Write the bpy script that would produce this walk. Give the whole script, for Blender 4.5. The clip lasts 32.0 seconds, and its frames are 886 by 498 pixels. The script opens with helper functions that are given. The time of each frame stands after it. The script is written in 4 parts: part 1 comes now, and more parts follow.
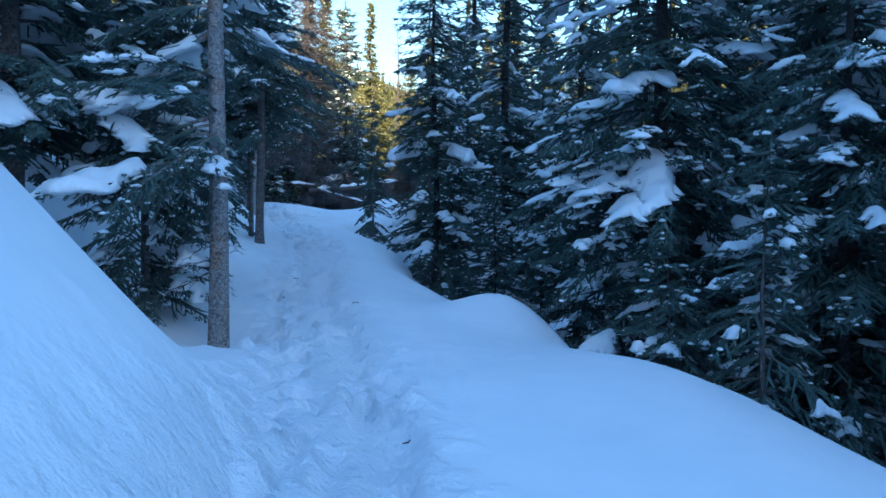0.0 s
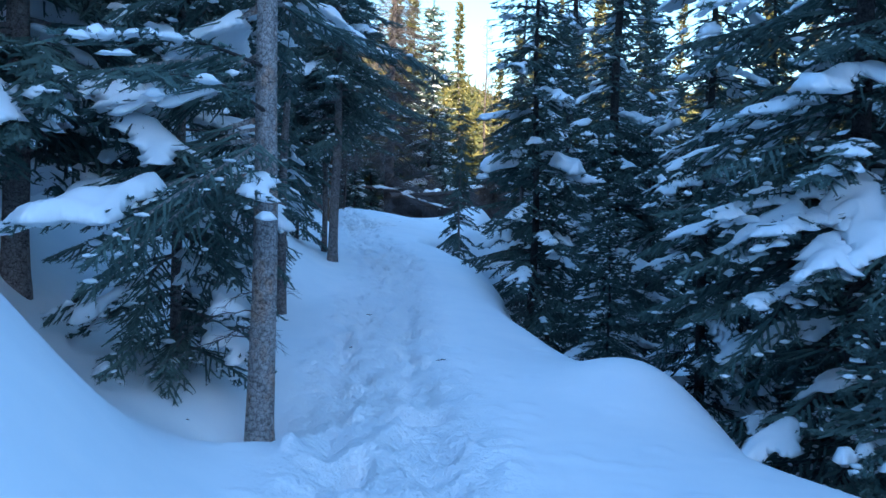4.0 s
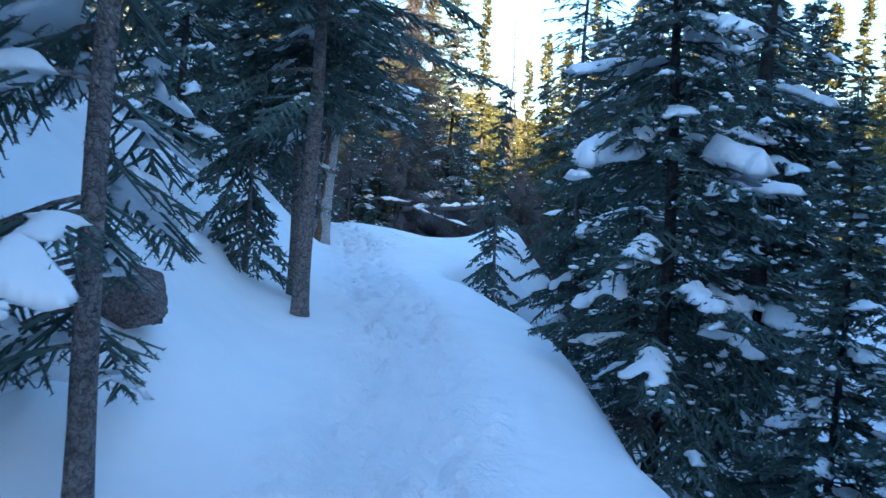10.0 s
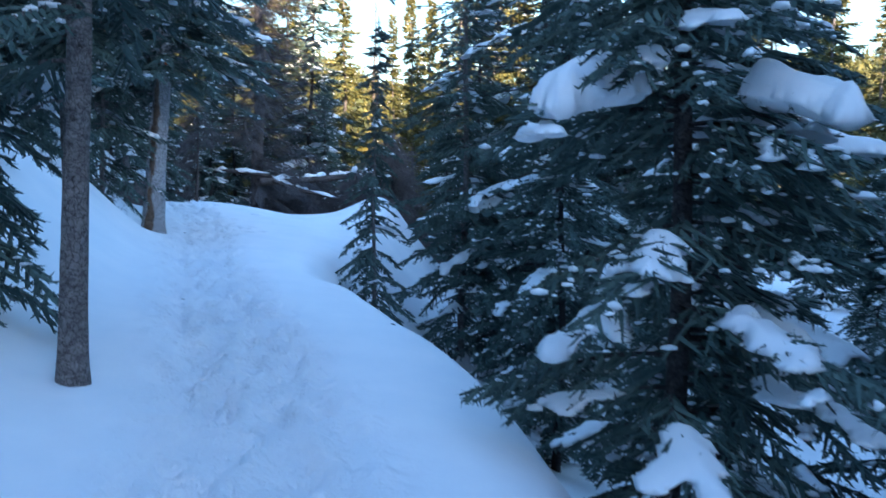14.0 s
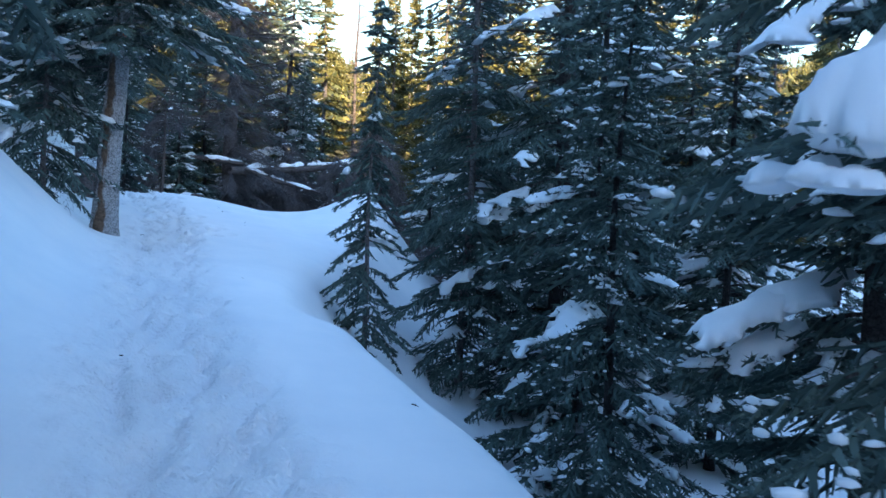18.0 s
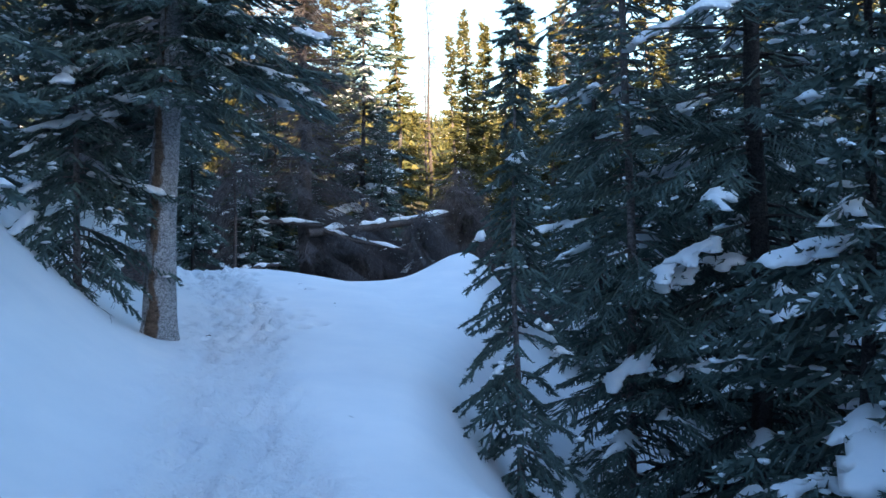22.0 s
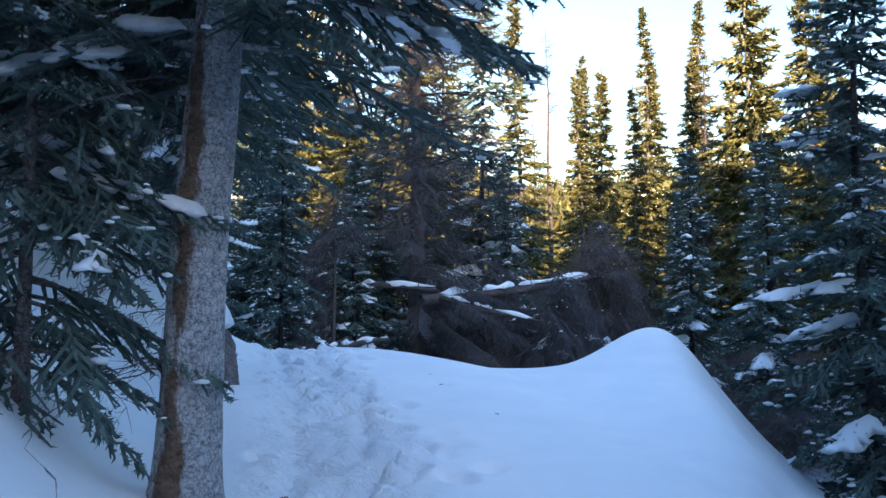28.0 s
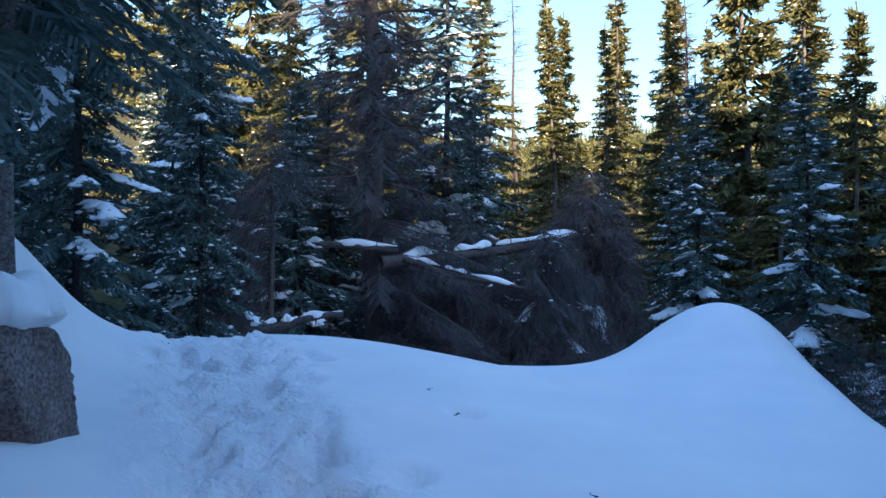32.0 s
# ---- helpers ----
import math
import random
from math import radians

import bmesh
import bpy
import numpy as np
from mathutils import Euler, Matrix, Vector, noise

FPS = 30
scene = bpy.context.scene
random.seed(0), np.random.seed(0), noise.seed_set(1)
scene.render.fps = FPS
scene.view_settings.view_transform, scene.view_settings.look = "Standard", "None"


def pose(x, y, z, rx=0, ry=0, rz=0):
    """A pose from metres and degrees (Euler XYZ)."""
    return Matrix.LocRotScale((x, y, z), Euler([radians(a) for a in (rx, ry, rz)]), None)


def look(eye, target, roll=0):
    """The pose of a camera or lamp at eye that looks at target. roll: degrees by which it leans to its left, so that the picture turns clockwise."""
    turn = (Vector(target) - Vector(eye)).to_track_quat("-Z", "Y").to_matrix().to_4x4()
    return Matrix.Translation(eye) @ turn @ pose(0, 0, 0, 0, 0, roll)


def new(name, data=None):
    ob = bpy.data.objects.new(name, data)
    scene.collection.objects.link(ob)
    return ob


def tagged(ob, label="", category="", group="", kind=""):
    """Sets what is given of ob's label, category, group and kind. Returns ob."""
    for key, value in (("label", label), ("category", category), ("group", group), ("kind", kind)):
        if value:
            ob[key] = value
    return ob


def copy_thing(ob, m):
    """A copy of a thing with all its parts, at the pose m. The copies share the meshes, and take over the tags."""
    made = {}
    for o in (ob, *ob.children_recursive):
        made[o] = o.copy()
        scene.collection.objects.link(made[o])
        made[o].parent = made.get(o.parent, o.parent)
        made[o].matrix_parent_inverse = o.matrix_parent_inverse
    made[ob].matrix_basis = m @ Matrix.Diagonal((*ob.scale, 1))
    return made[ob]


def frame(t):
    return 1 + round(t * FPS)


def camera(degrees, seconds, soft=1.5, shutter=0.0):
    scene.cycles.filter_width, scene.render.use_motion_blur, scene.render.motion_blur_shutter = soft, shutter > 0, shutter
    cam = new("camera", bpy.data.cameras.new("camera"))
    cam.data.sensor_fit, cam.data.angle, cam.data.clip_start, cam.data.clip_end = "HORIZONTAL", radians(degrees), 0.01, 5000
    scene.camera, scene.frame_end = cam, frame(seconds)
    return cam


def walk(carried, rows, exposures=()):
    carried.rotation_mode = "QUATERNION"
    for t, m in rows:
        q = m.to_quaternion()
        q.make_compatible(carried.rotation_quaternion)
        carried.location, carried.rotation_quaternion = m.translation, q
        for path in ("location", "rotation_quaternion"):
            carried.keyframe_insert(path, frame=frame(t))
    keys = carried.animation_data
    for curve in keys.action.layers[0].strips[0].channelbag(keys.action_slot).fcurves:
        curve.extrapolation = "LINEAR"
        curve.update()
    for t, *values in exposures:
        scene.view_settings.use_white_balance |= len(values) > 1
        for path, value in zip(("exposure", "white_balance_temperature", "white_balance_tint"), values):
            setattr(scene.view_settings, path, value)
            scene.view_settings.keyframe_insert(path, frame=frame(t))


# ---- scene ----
cam = camera(57.1, 32.0, shutter=0.5)
PATH = [
    (0.0, (0.033, 0.548, 1.161), (0.038, 2.547, 1.084), 0.23),
    (0.5, (0.054, 0.791, 1.118), (0.060, 2.789, 1.020), -0.54),
    (1.0, (0.038, 1.109, 1.155), (0.025, 3.106, 1.046), 0.61),
    (1.5, (-0.130, 1.400, 1.200), (-0.179, 3.397, 1.092), 1.65),
    (2.0, (-0.143, 1.731, 1.206), (-0.192, 3.728, 1.100), 1.66),
    (2.5, (-0.147, 2.095, 1.275), (-0.263, 4.090, 1.188), 0.93),
    (4.5, (-0.341, 3.171, 1.462), (-0.537, 5.160, 1.389), 1.70),
    (5.0, (-0.380, 3.666, 1.416), (-0.443, 5.664, 1.337), 2.02),
    (5.5, (-0.419, 4.156, 1.487), (-0.487, 6.153, 1.395), 1.49),
    (6.0, (-0.610, 4.688, 1.448), (-0.681, 6.685, 1.364), 1.65),
    (6.5, (-0.609, 5.130, 1.438), (-0.673, 7.127, 1.347), 1.56),
    (7.0, (-0.671, 5.676, 1.526), (-0.747, 7.672, 1.430), 0.77),
    (7.5, (-0.852, 6.248, 1.543), (-1.023, 8.239, 1.455), 1.32),
    (8.0, (-0.889, 6.842, 1.509), (-1.100, 8.828, 1.416), 2.61),
    (8.5, (-1.031, 7.413, 1.560), (-1.249, 9.399, 1.465), 2.43),
    (9.0, (-1.191, 7.981, 1.587), (-1.400, 9.969, 1.542), 2.61),
    (9.5, (-1.195, 8.613, 1.571), (-1.410, 10.601, 1.536), 2.70),
    (10.0, (-1.352, 9.185, 1.577), (-1.568, 11.173, 1.542), 3.65),
    (10.5, (-1.440, 9.776, 1.597), (-1.635, 11.766, 1.565), 3.89),
    (11.0, (-1.450, 10.345, 1.653), (-1.536, 12.342, 1.626), 2.65),
    (11.5, (-1.717, 10.788, 1.674), (-1.791, 12.786, 1.638), 1.57),
    (12.0, (-1.736, 11.158, 1.664), (-1.763, 13.158, 1.617), 1.50),
    (12.5, (-1.690, 11.578, 1.733), (-1.679, 13.576, 1.650), -0.25),
    (13.0, (-1.810, 11.883, 1.638), (-1.805, 13.881, 1.539), -0.79),
    (13.5, (-1.750, 12.106, 1.713), (-1.609, 14.095, 1.557), 1.44),
    (14.0, (-1.714, 12.441, 1.805), (-1.603, 14.436, 1.699), 1.19),
    (14.5, (-1.820, 12.742, 1.906), (-1.849, 14.741, 1.825), 0.17),
    (15.0, (-1.915, 12.931, 1.909), (-1.965, 14.929, 1.841), 1.71),
    (15.5, (-2.010, 13.120, 1.911), (-1.929, 15.118, 1.847), 5.48),
    (17.5, (-2.167, 14.312, 2.074), (-2.004, 16.302, 1.956), 4.23),
    (18.0, (-2.115, 14.680, 2.102), (-1.932, 16.667, 1.973), 3.24),
    (18.5, (-2.308, 15.155, 2.042), (-2.128, 17.139, 1.870), 2.69),
    (19.0, (-2.323, 15.535, 2.114), (-2.132, 17.518, 1.937), 2.34),
    (19.5, (-2.382, 16.007, 2.175), (-2.198, 17.991, 2.001), 1.58),
    (20.0, (-2.578, 16.512, 2.195), (-2.404, 18.503, 2.115), 2.17),
    (20.5, (-2.640, 16.898, 2.275), (-2.510, 18.894, 2.252), 2.15),
    (21.0, (-2.607, 17.327, 2.318), (-2.511, 19.325, 2.284), -1.29),
    (21.5, (-2.744, 17.752, 2.275), (-2.757, 19.752, 2.249), -0.92),
    (22.0, (-2.870, 18.204, 2.378), (-2.865, 20.204, 2.351), -1.05),
    (22.5, (-2.834, 18.642, 2.358), (-2.825, 20.642, 2.323), -1.12),
    (23.0, (-2.965, 18.995, 2.352), (-2.966, 20.994, 2.312), -0.76),
    (23.5, (-3.149, 19.419, 2.395), (-3.160, 21.419, 2.350), -0.46),
    (24.0, (-3.216, 19.710, 2.434), (-3.216, 21.710, 2.399), 1.29),
    (24.5, (-3.308, 20.077, 2.507), (-3.379, 22.076, 2.519), 0.37),
    (25.0, (-3.539, 20.561, 2.490), (-3.671, 22.556, 2.528), 0.84),
    (25.5, (-3.646, 20.951, 2.585), (-3.752, 22.948, 2.628), 0.98),
    (27.5, (-4.078, 23.026, 2.476), (-4.185, 25.018, 2.618), -0.84),
    (28.0, (-4.262, 23.507, 2.392), (-4.483, 25.490, 2.536), -0.66),
    (28.5, (-4.385, 23.967, 2.390), (-4.539, 25.958, 2.500), -0.11),
    (29.0, (-4.467, 24.573, 2.353), (-4.598, 26.567, 2.438), 0.14),
    (29.5, (-4.716, 25.085, 2.332), (-4.853, 27.079, 2.408), 0.05),
    (30.0, (-4.787, 25.538, 2.398), (-4.905, 27.533, 2.462), -0.23),
    (30.5, (-4.869, 26.049, 2.421), (-4.977, 28.045, 2.487), -0.42),
    (31.0, (-5.037, 26.535, 2.437), (-5.166, 28.530, 2.497), -0.68),
    (31.5, (-5.148, 27.121, 2.467), (-5.229, 29.119, 2.517), -0.49),
    (32.0, (-5.240, 27.635, 2.481), (-5.320, 29.633, 2.527), -0.73),
]
walk(cam, [(t, look(e, g, r)) for t, e, g, r in PATH], exposures=[(0.0, 2.35, 5150, 13), (2.5, 2.45, 5150, 13), (6.0, 2.84, 5200, 13), (12.0, 2.98, 5600, 17), (18.0, 2.97, 5920, 18), (20.0, 3.03, 6230, 21), (22.0, 2.76, 6130, 21), (24.0, 2.85, 6230, 23), (25.5, 2.66, 6200, 24), (28.0, 2.75, 6080, 24), (30.0, 2.57, 5740, 23), (32.0, 2.32, 5480, 22)])

# ---- world and sun ----
SUN_AZ, SUN_EL = radians(159.0), radians(14.0)
world = bpy.data.worlds.new("sky")
scene.world = world
world.use_nodes = True
wn = world.node_tree.nodes
sky = wn.new("ShaderNodeTexSky")
sky.sky_type = "NISHITA"
sky.sun_disc = False
sky.sun_elevation, sky.sun_rotation = SUN_EL, SUN_AZ
sky.altitude, sky.air_density, sky.dust_density, sky.ozone_density = 2500, 2.7, 10.0, 5.6
wn["Background"].inputs["Strength"].default_value = 0.10
world.node_tree.links.new(sky.outputs["Color"], wn["Background"].inputs["Color"])
sun = new("sun", bpy.data.lights.new("sun", "SUN"))
sun.data.energy, sun.data.angle, sun.data.color = 3.6, radians(0.55), (1.0, 0.74, 0.40)
SUN_DIR = Vector((math.sin(SUN_AZ) * math.cos(SUN_EL), math.cos(SUN_AZ) * math.cos(SUN_EL), math.sin(SUN_EL)))
sun.matrix_world = look(SUN_DIR * 50, (0, 0, 0))


# ---- materials ----
def material(name, rough=0.8, spec=0.3):
    m = bpy.data.materials.new(name)
    m.use_nodes = True
    b = m.node_tree.nodes["Principled BSDF"]
    b.inputs["Roughness"].default_value = rough
    b.inputs["Specular IOR Level"].default_value = spec
    return m, m.node_tree.nodes, m.node_tree.links, b


def noise_node(n, l, scale, detail=4.0, rough=0.6, stretch=None):
    tex = n.new("ShaderNodeTexNoise")
    tex.inputs["Scale"].default_value, tex.inputs["Detail"].default_value, tex.inputs["Roughness"].default_value = scale, detail, rough
    co = n.new("ShaderNodeTexCoord")
    if stretch:
        mp = n.new("ShaderNodeMapping")
        mp.inputs["Scale"].default_value = stretch
        l.new(co.outputs["Object"], mp.inputs["Vector"])
        l.new(mp.outputs["Vector"], tex.inputs["Vector"])
    else:
        l.new(co.outputs["Object"], tex.inputs["Vector"])
    return tex


def ramp(n, l, src, stops):
    r = n.new("ShaderNodeValToRGB")
    while len(r.color_ramp.elements) < len(stops):
        r.color_ramp.elements.new(0.5)
    for e, (p, c) in zip(r.color_ramp.elements, stops):
        e.position, e.color = p, (*c, 1)
    l.new(src, r.inputs["Fac"])
    return r


def bump(n, l, b, sources, distance):
    """Sums weighted heights into one bump."""
    total = None
    for src, w in sources:
        mul = n.new("ShaderNodeMath")
        mul.operation = "MULTIPLY"
        mul.inputs[1].default_value = w
        l.new(src, mul.inputs[0])
        if total is None:
            total = mul.outputs[0]
        else:
            add = n.new("ShaderNodeMath")
            l.new(total, add.inputs[0])
            l.new(mul.outputs[0], add.inputs[1])
            total = add.outputs[0]
    bp = n.new("ShaderNodeBump")
    bp.inputs["Distance"].default_value = distance
    l.new(total, bp.inputs["Height"])
    l.new(bp.outputs["Normal"], b.inputs["Normal"])


def snow_material(name, fine, trod=False):
    m, n, l, b = material(name, 0.62, 0.25)
    big = noise_node(n, l, 1.3, 5)
    small = noise_node(n, l, fine, 3, 0.55)
    grit = noise_node(n, l, fine * 9, 3, 0.6)
    c = ramp(n, l, big.outputs["Fac"], [(0.3, (0.80, 0.83, 0.86)), (0.7, (0.88, 0.89, 0.90))])
    l.new(c.outputs["Color"], b.inputs["Base Color"])
    heights = [(small.outputs["Fac"], 0.014 if trod else 0.07), (grit.outputs["Fac"], 0.003 if trod else 0.014)]
    if trod:
        at = n.new("ShaderNodeAttribute")
        at.attribute_name = "trodden"
        clods = noise_node(n, l, 5.5, 2, 0.5)
        mul = n.new("ShaderNodeMath")
        mul.operation = "MULTIPLY"
        l.new(at.outputs["Fac"], mul.inputs[0])
        l.new(clods.outputs["Fac"], mul.inputs[1])
        heights.append((mul.outputs[0], 3.2))
        fine_clods = noise_node(n, l, 19.0, 4, 0.62)
        mul2 = n.new("ShaderNodeMath")
        mul2.operation = "MULTIPLY"
        l.new(at.outputs["Fac"], mul2.inputs[0])
        l.new(fine_clods.outputs["Fac"], mul2.inputs[1])
        heights.append((mul2.outputs[0], 2.6))
    bump(n, l, b, heights, 0.02)
    return m


SNOW = snow_material("trail snow", 9.0, True)
SNOW_LOAD = snow_material("branch snow", 16.0)
HILL, n_, l_, b_ = material("wooded hillside", 0.95, 0.1)
a_ = noise_node(n_, l_, 0.35, 8, 0.75)
c_ = ramp(n_, l_, a_.outputs["Fac"], [(0.35, (0.035, 0.045, 0.02)), (0.5, (0.10, 0.09, 0.04)), (0.62, (0.20, 0.15, 0.08)), (0.75, (0.5, 0.48, 0.45))])
l_.new(c_.outputs["Color"], b_.inputs["Base Color"])


def bark_material(name, dark, mid, light, patch=None, lean=0.0, mottle=None):
    m, n, l, b = material(name, 0.9, 0.15)
    plates = n.new("ShaderNodeTexVoronoi")
    plates.feature = "DISTANCE_TO_EDGE"
    plates.inputs["Scale"].default_value = 26
    co, mp = n.new("ShaderNodeTexCoord"), n.new("ShaderNodeMapping")
    mp.inputs["Scale"].default_value = (1.0, 1.0, 0.75)
    warp = noise_node(n, l, 9.0, 4, 0.7)
    add = n.new("ShaderNodeMix")
    add.data_type, add.blend_type = "RGBA", "LINEAR_LIGHT"
    add.inputs["Factor"].default_value = 0.07
    l.new(co.outputs["Object"], add.inputs["A"])
    l.new(warp.outputs["Color"], add.inputs["B"])
    l.new(add.outputs["Result"], mp.inputs["Vector"])
    l.new(mp.outputs["Vector"], plates.inputs["Vector"])
    streak = noise_node(n, l, 12, 8, 0.75, (1, 1, 1.6))
    lumps = noise_node(n, l, 3.2, 6, 0.7, (1, 1, 0.4))
    c = ramp(n, l, streak.outputs["Fac"], [(0.28, dark), (0.5, mid), (0.75, light)])
    edge = ramp(n, l, plates.outputs["Distance"], [(0.0, (0.16, 0.15, 0.15)), (0.07, (0.85, 0.85, 0.85)), (0.2, (1, 1, 1))])
    mul = n.new("ShaderNodeMix")
    mul.data_type, mul.blend_type = "RGBA", "MULTIPLY"
    mul.inputs["Factor"].default_value = 0.85
    l.new(c.outputs["Color"], mul.inputs["A"])
    l.new(edge.outputs["Color"], mul.inputs["B"])
    out = mul.outputs["Result"]
    if patch:
        sep = n.new("ShaderNodeSeparateXYZ")
        l.new(co.outputs["Object"], sep.inputs["Vector"])
        def calc(op, a, b):
            node = n.new("ShaderNodeMath")
            node.operation = op
            for k, x in enumerate((a, b)):
                if isinstance(x, (int, float)):
                    node.inputs[k].default_value = x
                else:
                    l.new(x, node.inputs[k])
            return node.outputs[0]

        # one worn strip up the stem, following its lean
        a = calc("ABSOLUTE", calc("ADD", calc("ADD", sep.outputs["X"], calc("MULTIPLY", sep.outputs["Z"], -lean)), 0.035), 0.0)
        strip = calc("ADD", calc("MULTIPLY", calc("SUBTRACT", lumps.outputs["Fac"], 0.5), 1.2), calc("MULTIPLY", a, -3.0))
        strip = calc("ADD", calc("ADD", strip, 0.5), calc("MULTIPLY", sep.outputs["Y"], -0.8))
        mask = ramp(n, l, strip, [(0.40, (0, 0, 0)), (0.50, (0.95, 0.95, 0.95))])
        mx = n.new("ShaderNodeMix")
        mx.data_type = "RGBA"
        l.new(mask.outputs["Color"], mx.inputs["Factor"])
        l.new(out, mx.inputs["A"])
        rough = ramp(n, l, streak.outputs["Fac"], [(0.3, tuple(0.35 * c for c in patch)), (0.7, tuple(1.5 * c for c in patch))])
        l.new(rough.outputs["Color"], mx.inputs["B"])
        out = mx.outputs["Result"]
    if mottle:
        spots = noise_node(n, l, 7.0, 4, 0.6, (1, 1, 0.6))
        where = ramp(n, l, spots.outputs["Fac"], [(0.50, (0, 0, 0)), (0.62, (0.8, 0.8, 0.8))])
        tint = n.new("ShaderNodeMix")
        tint.data_type, tint.blend_type = "RGBA", "MULTIPLY"
        tint.inputs["B"].default_value = (*mottle, 1)
        l.new(where.outputs["Color"], tint.inputs["Factor"])
        l.new(out, tint.inputs["A"])
        out = tint.outputs["Result"]
    flecks = n.new("ShaderNodeTexVoronoi")
    flecks.inputs["Scale"].default_value = 17
    fm = n.new("ShaderNodeMapping")
    fm.inputs["Scale"].default_value = (0.8, 0.8, 1.5)
    l.new(add.outputs["Result"], fm.inputs["Vector"])
    l.new(fm.outputs["Vector"], flecks.inputs["Vector"])
    spot = ramp(n, l, flecks.outputs["Distance"], [(0.19, (0.25, 0.23, 0.22)), (0.28, (1, 1, 1))])
    fx = n.new("ShaderNodeMix")
    fx.data_type, fx.blend_type = "RGBA", "MULTIPLY"
    fx.inputs["Factor"].default_value = 0.6
    l.new(out, fx.inputs["A"])
    l.new(spot.outputs["Color"], fx.inputs["B"])
    l.new(fx.outputs["Result"], b.inputs["Base Color"])
    bump(n, l, b, [(plates.outputs["Distance"], 2.0), (streak.outputs["Fac"], 0.6)], 0.012)
    return m


BARK = bark_material("grey spruce bark", (0.075, 0.066, 0.066), (0.20, 0.18, 0.175), (0.33, 0.30, 0.29))
BARK_WORN = bark_material("worn spruce bark", (0.14, 0.13, 0.13), (0.36, 0.34, 0.335), (0.52, 0.50, 0.49), mottle=(1.0, 0.74, 0.58))
BARK_PALE = bark_material("pale fir bark", (0.20, 0.20, 0.21), (0.46, 0.46, 0.47), (0.62, 0.62, 0.63), (0.15, 0.095, 0.062), 0.055)
BARK_DARK = bark_material("dark bark", (0.03, 0.027, 0.027), (0.06, 0.055, 0.055), (0.11, 0.10, 0.10))
DEAD = bark_material("dead grey wood", (0.06, 0.05, 0.047), (0.12, 0.10, 0.095), (0.20, 0.175, 0.165))


def needle_material(name, shades):
    m, n, l, b = material(name, 0.6, 0.3)
    g = n.new("ShaderNodeNewGeometry")
    c = ramp(n, l, g.outputs["Random Per Island"], [(i / (len(shades) - 1), s) for i, s in enumerate(shades)])
    l.new(c.outputs["Color"], b.inputs["Base Color"])
    return m


NEEDLES = needle_material("fir needles", [(0.036, 0.064, 0.058), (0.070, 0.112, 0.100), (0.115, 0.168, 0.148)])
# needles of the far trees, with the warm sun's gold put into their colour
NEEDLES_SUNLIT = needle_material("sunlit pine needles", [(0.035, 0.045, 0.018), (0.085, 0.09, 0.03), (0.18, 0.155, 0.045)])
NEEDLES_RED = needle_material("rusty dead needles", [(0.10, 0.06, 0.035), (0.16, 0.10, 0.06), (0.22, 0.15, 0.09)])
# dead grey wood, its colour also darkened to stand for the dead spruce's shade
DEAD_TWIGS_SHADED = needle_material("dead grey twigs, shade-darkened", [(0.045, 0.041, 0.043), (0.085, 0.077, 0.080), (0.14, 0.127, 0.130)])
TWIGS = needle_material("bare brown twigs", [(0.065, 0.052, 0.050), (0.115, 0.095, 0.092), (0.18, 0.15, 0.145)])

ROCK, n_, l_, b_ = material("granite", 0.85, 0.3)
a_ = noise_node(n_, l_, 3.0, 6, 0.65)
g_ = noise_node(n_, l_, 45.0, 4, 0.75)
c_ = ramp(n_, l_, g_.outputs["Fac"], [(0.33, (0.045, 0.036, 0.036)), (0.5, (0.21, 0.165, 0.155)), (0.68, (0.38, 0.33, 0.31))])
d_ = ramp(n_, l_, a_.outputs["Fac"], [(0.35, (0.55, 0.5, 0.5)), (0.6, (1, 1, 1))])
x_ = n_.new("ShaderNodeMix")
x_.data_type, x_.blend_type = "RGBA", "MULTIPLY"
x_.inputs["Factor"].default_value = 1.0
l_.new(c_.outputs["Color"], x_.inputs["A"])
l_.new(d_.outputs["Color"], x_.inputs["B"])
l_.new(x_.outputs["Result"], b_.inputs["Base Color"])
bump(n_, l_, b_, [(a_.outputs["Fac"], 2.0), (g_.outputs["Fac"], 0.4)], 0.02)

MARK, n_, l_, b_ = material("orange plastic", 0.5, 0.4)
a_ = noise_node(n_, l_, 25.0, 4)
c_ = ramp(n_, l_, a_.outputs["Fac"], [(0.3, (0.75, 0.10, 0.015)), (0.7, (0.90, 0.17, 0.03))])
l_.new(c_.outputs["Color"], b_.inputs["Base Color"])


# ---- mesh helpers ----
def tri_mesh(name, v, f, mat, smooth=False):
    v, f = np.asarray(v, np.float32), np.asarray(f, np.int32)
    k = f.shape[1]
    me = bpy.data.meshes.new(name)
    me.vertices.add(len(v))
    me.vertices.foreach_set("co", v.ravel())
    me.loops.add(f.size)
    me.loops.foreach_set("vertex_index", f.ravel())
    me.polygons.add(len(f))
    me.polygons.foreach_set("loop_start", np.arange(0, f.size, k, dtype=np.int32))
    me.polygons.foreach_set("use_smooth", np.full(len(f), smooth))
    me.update(calc_edges=True)
    me.materials.append(mat)
    return me


def part(name, me, parent, label="", kind=""):
    ob = new(name, me)
    ob.parent = parent
    return tagged(ob, label=label, kind=kind)


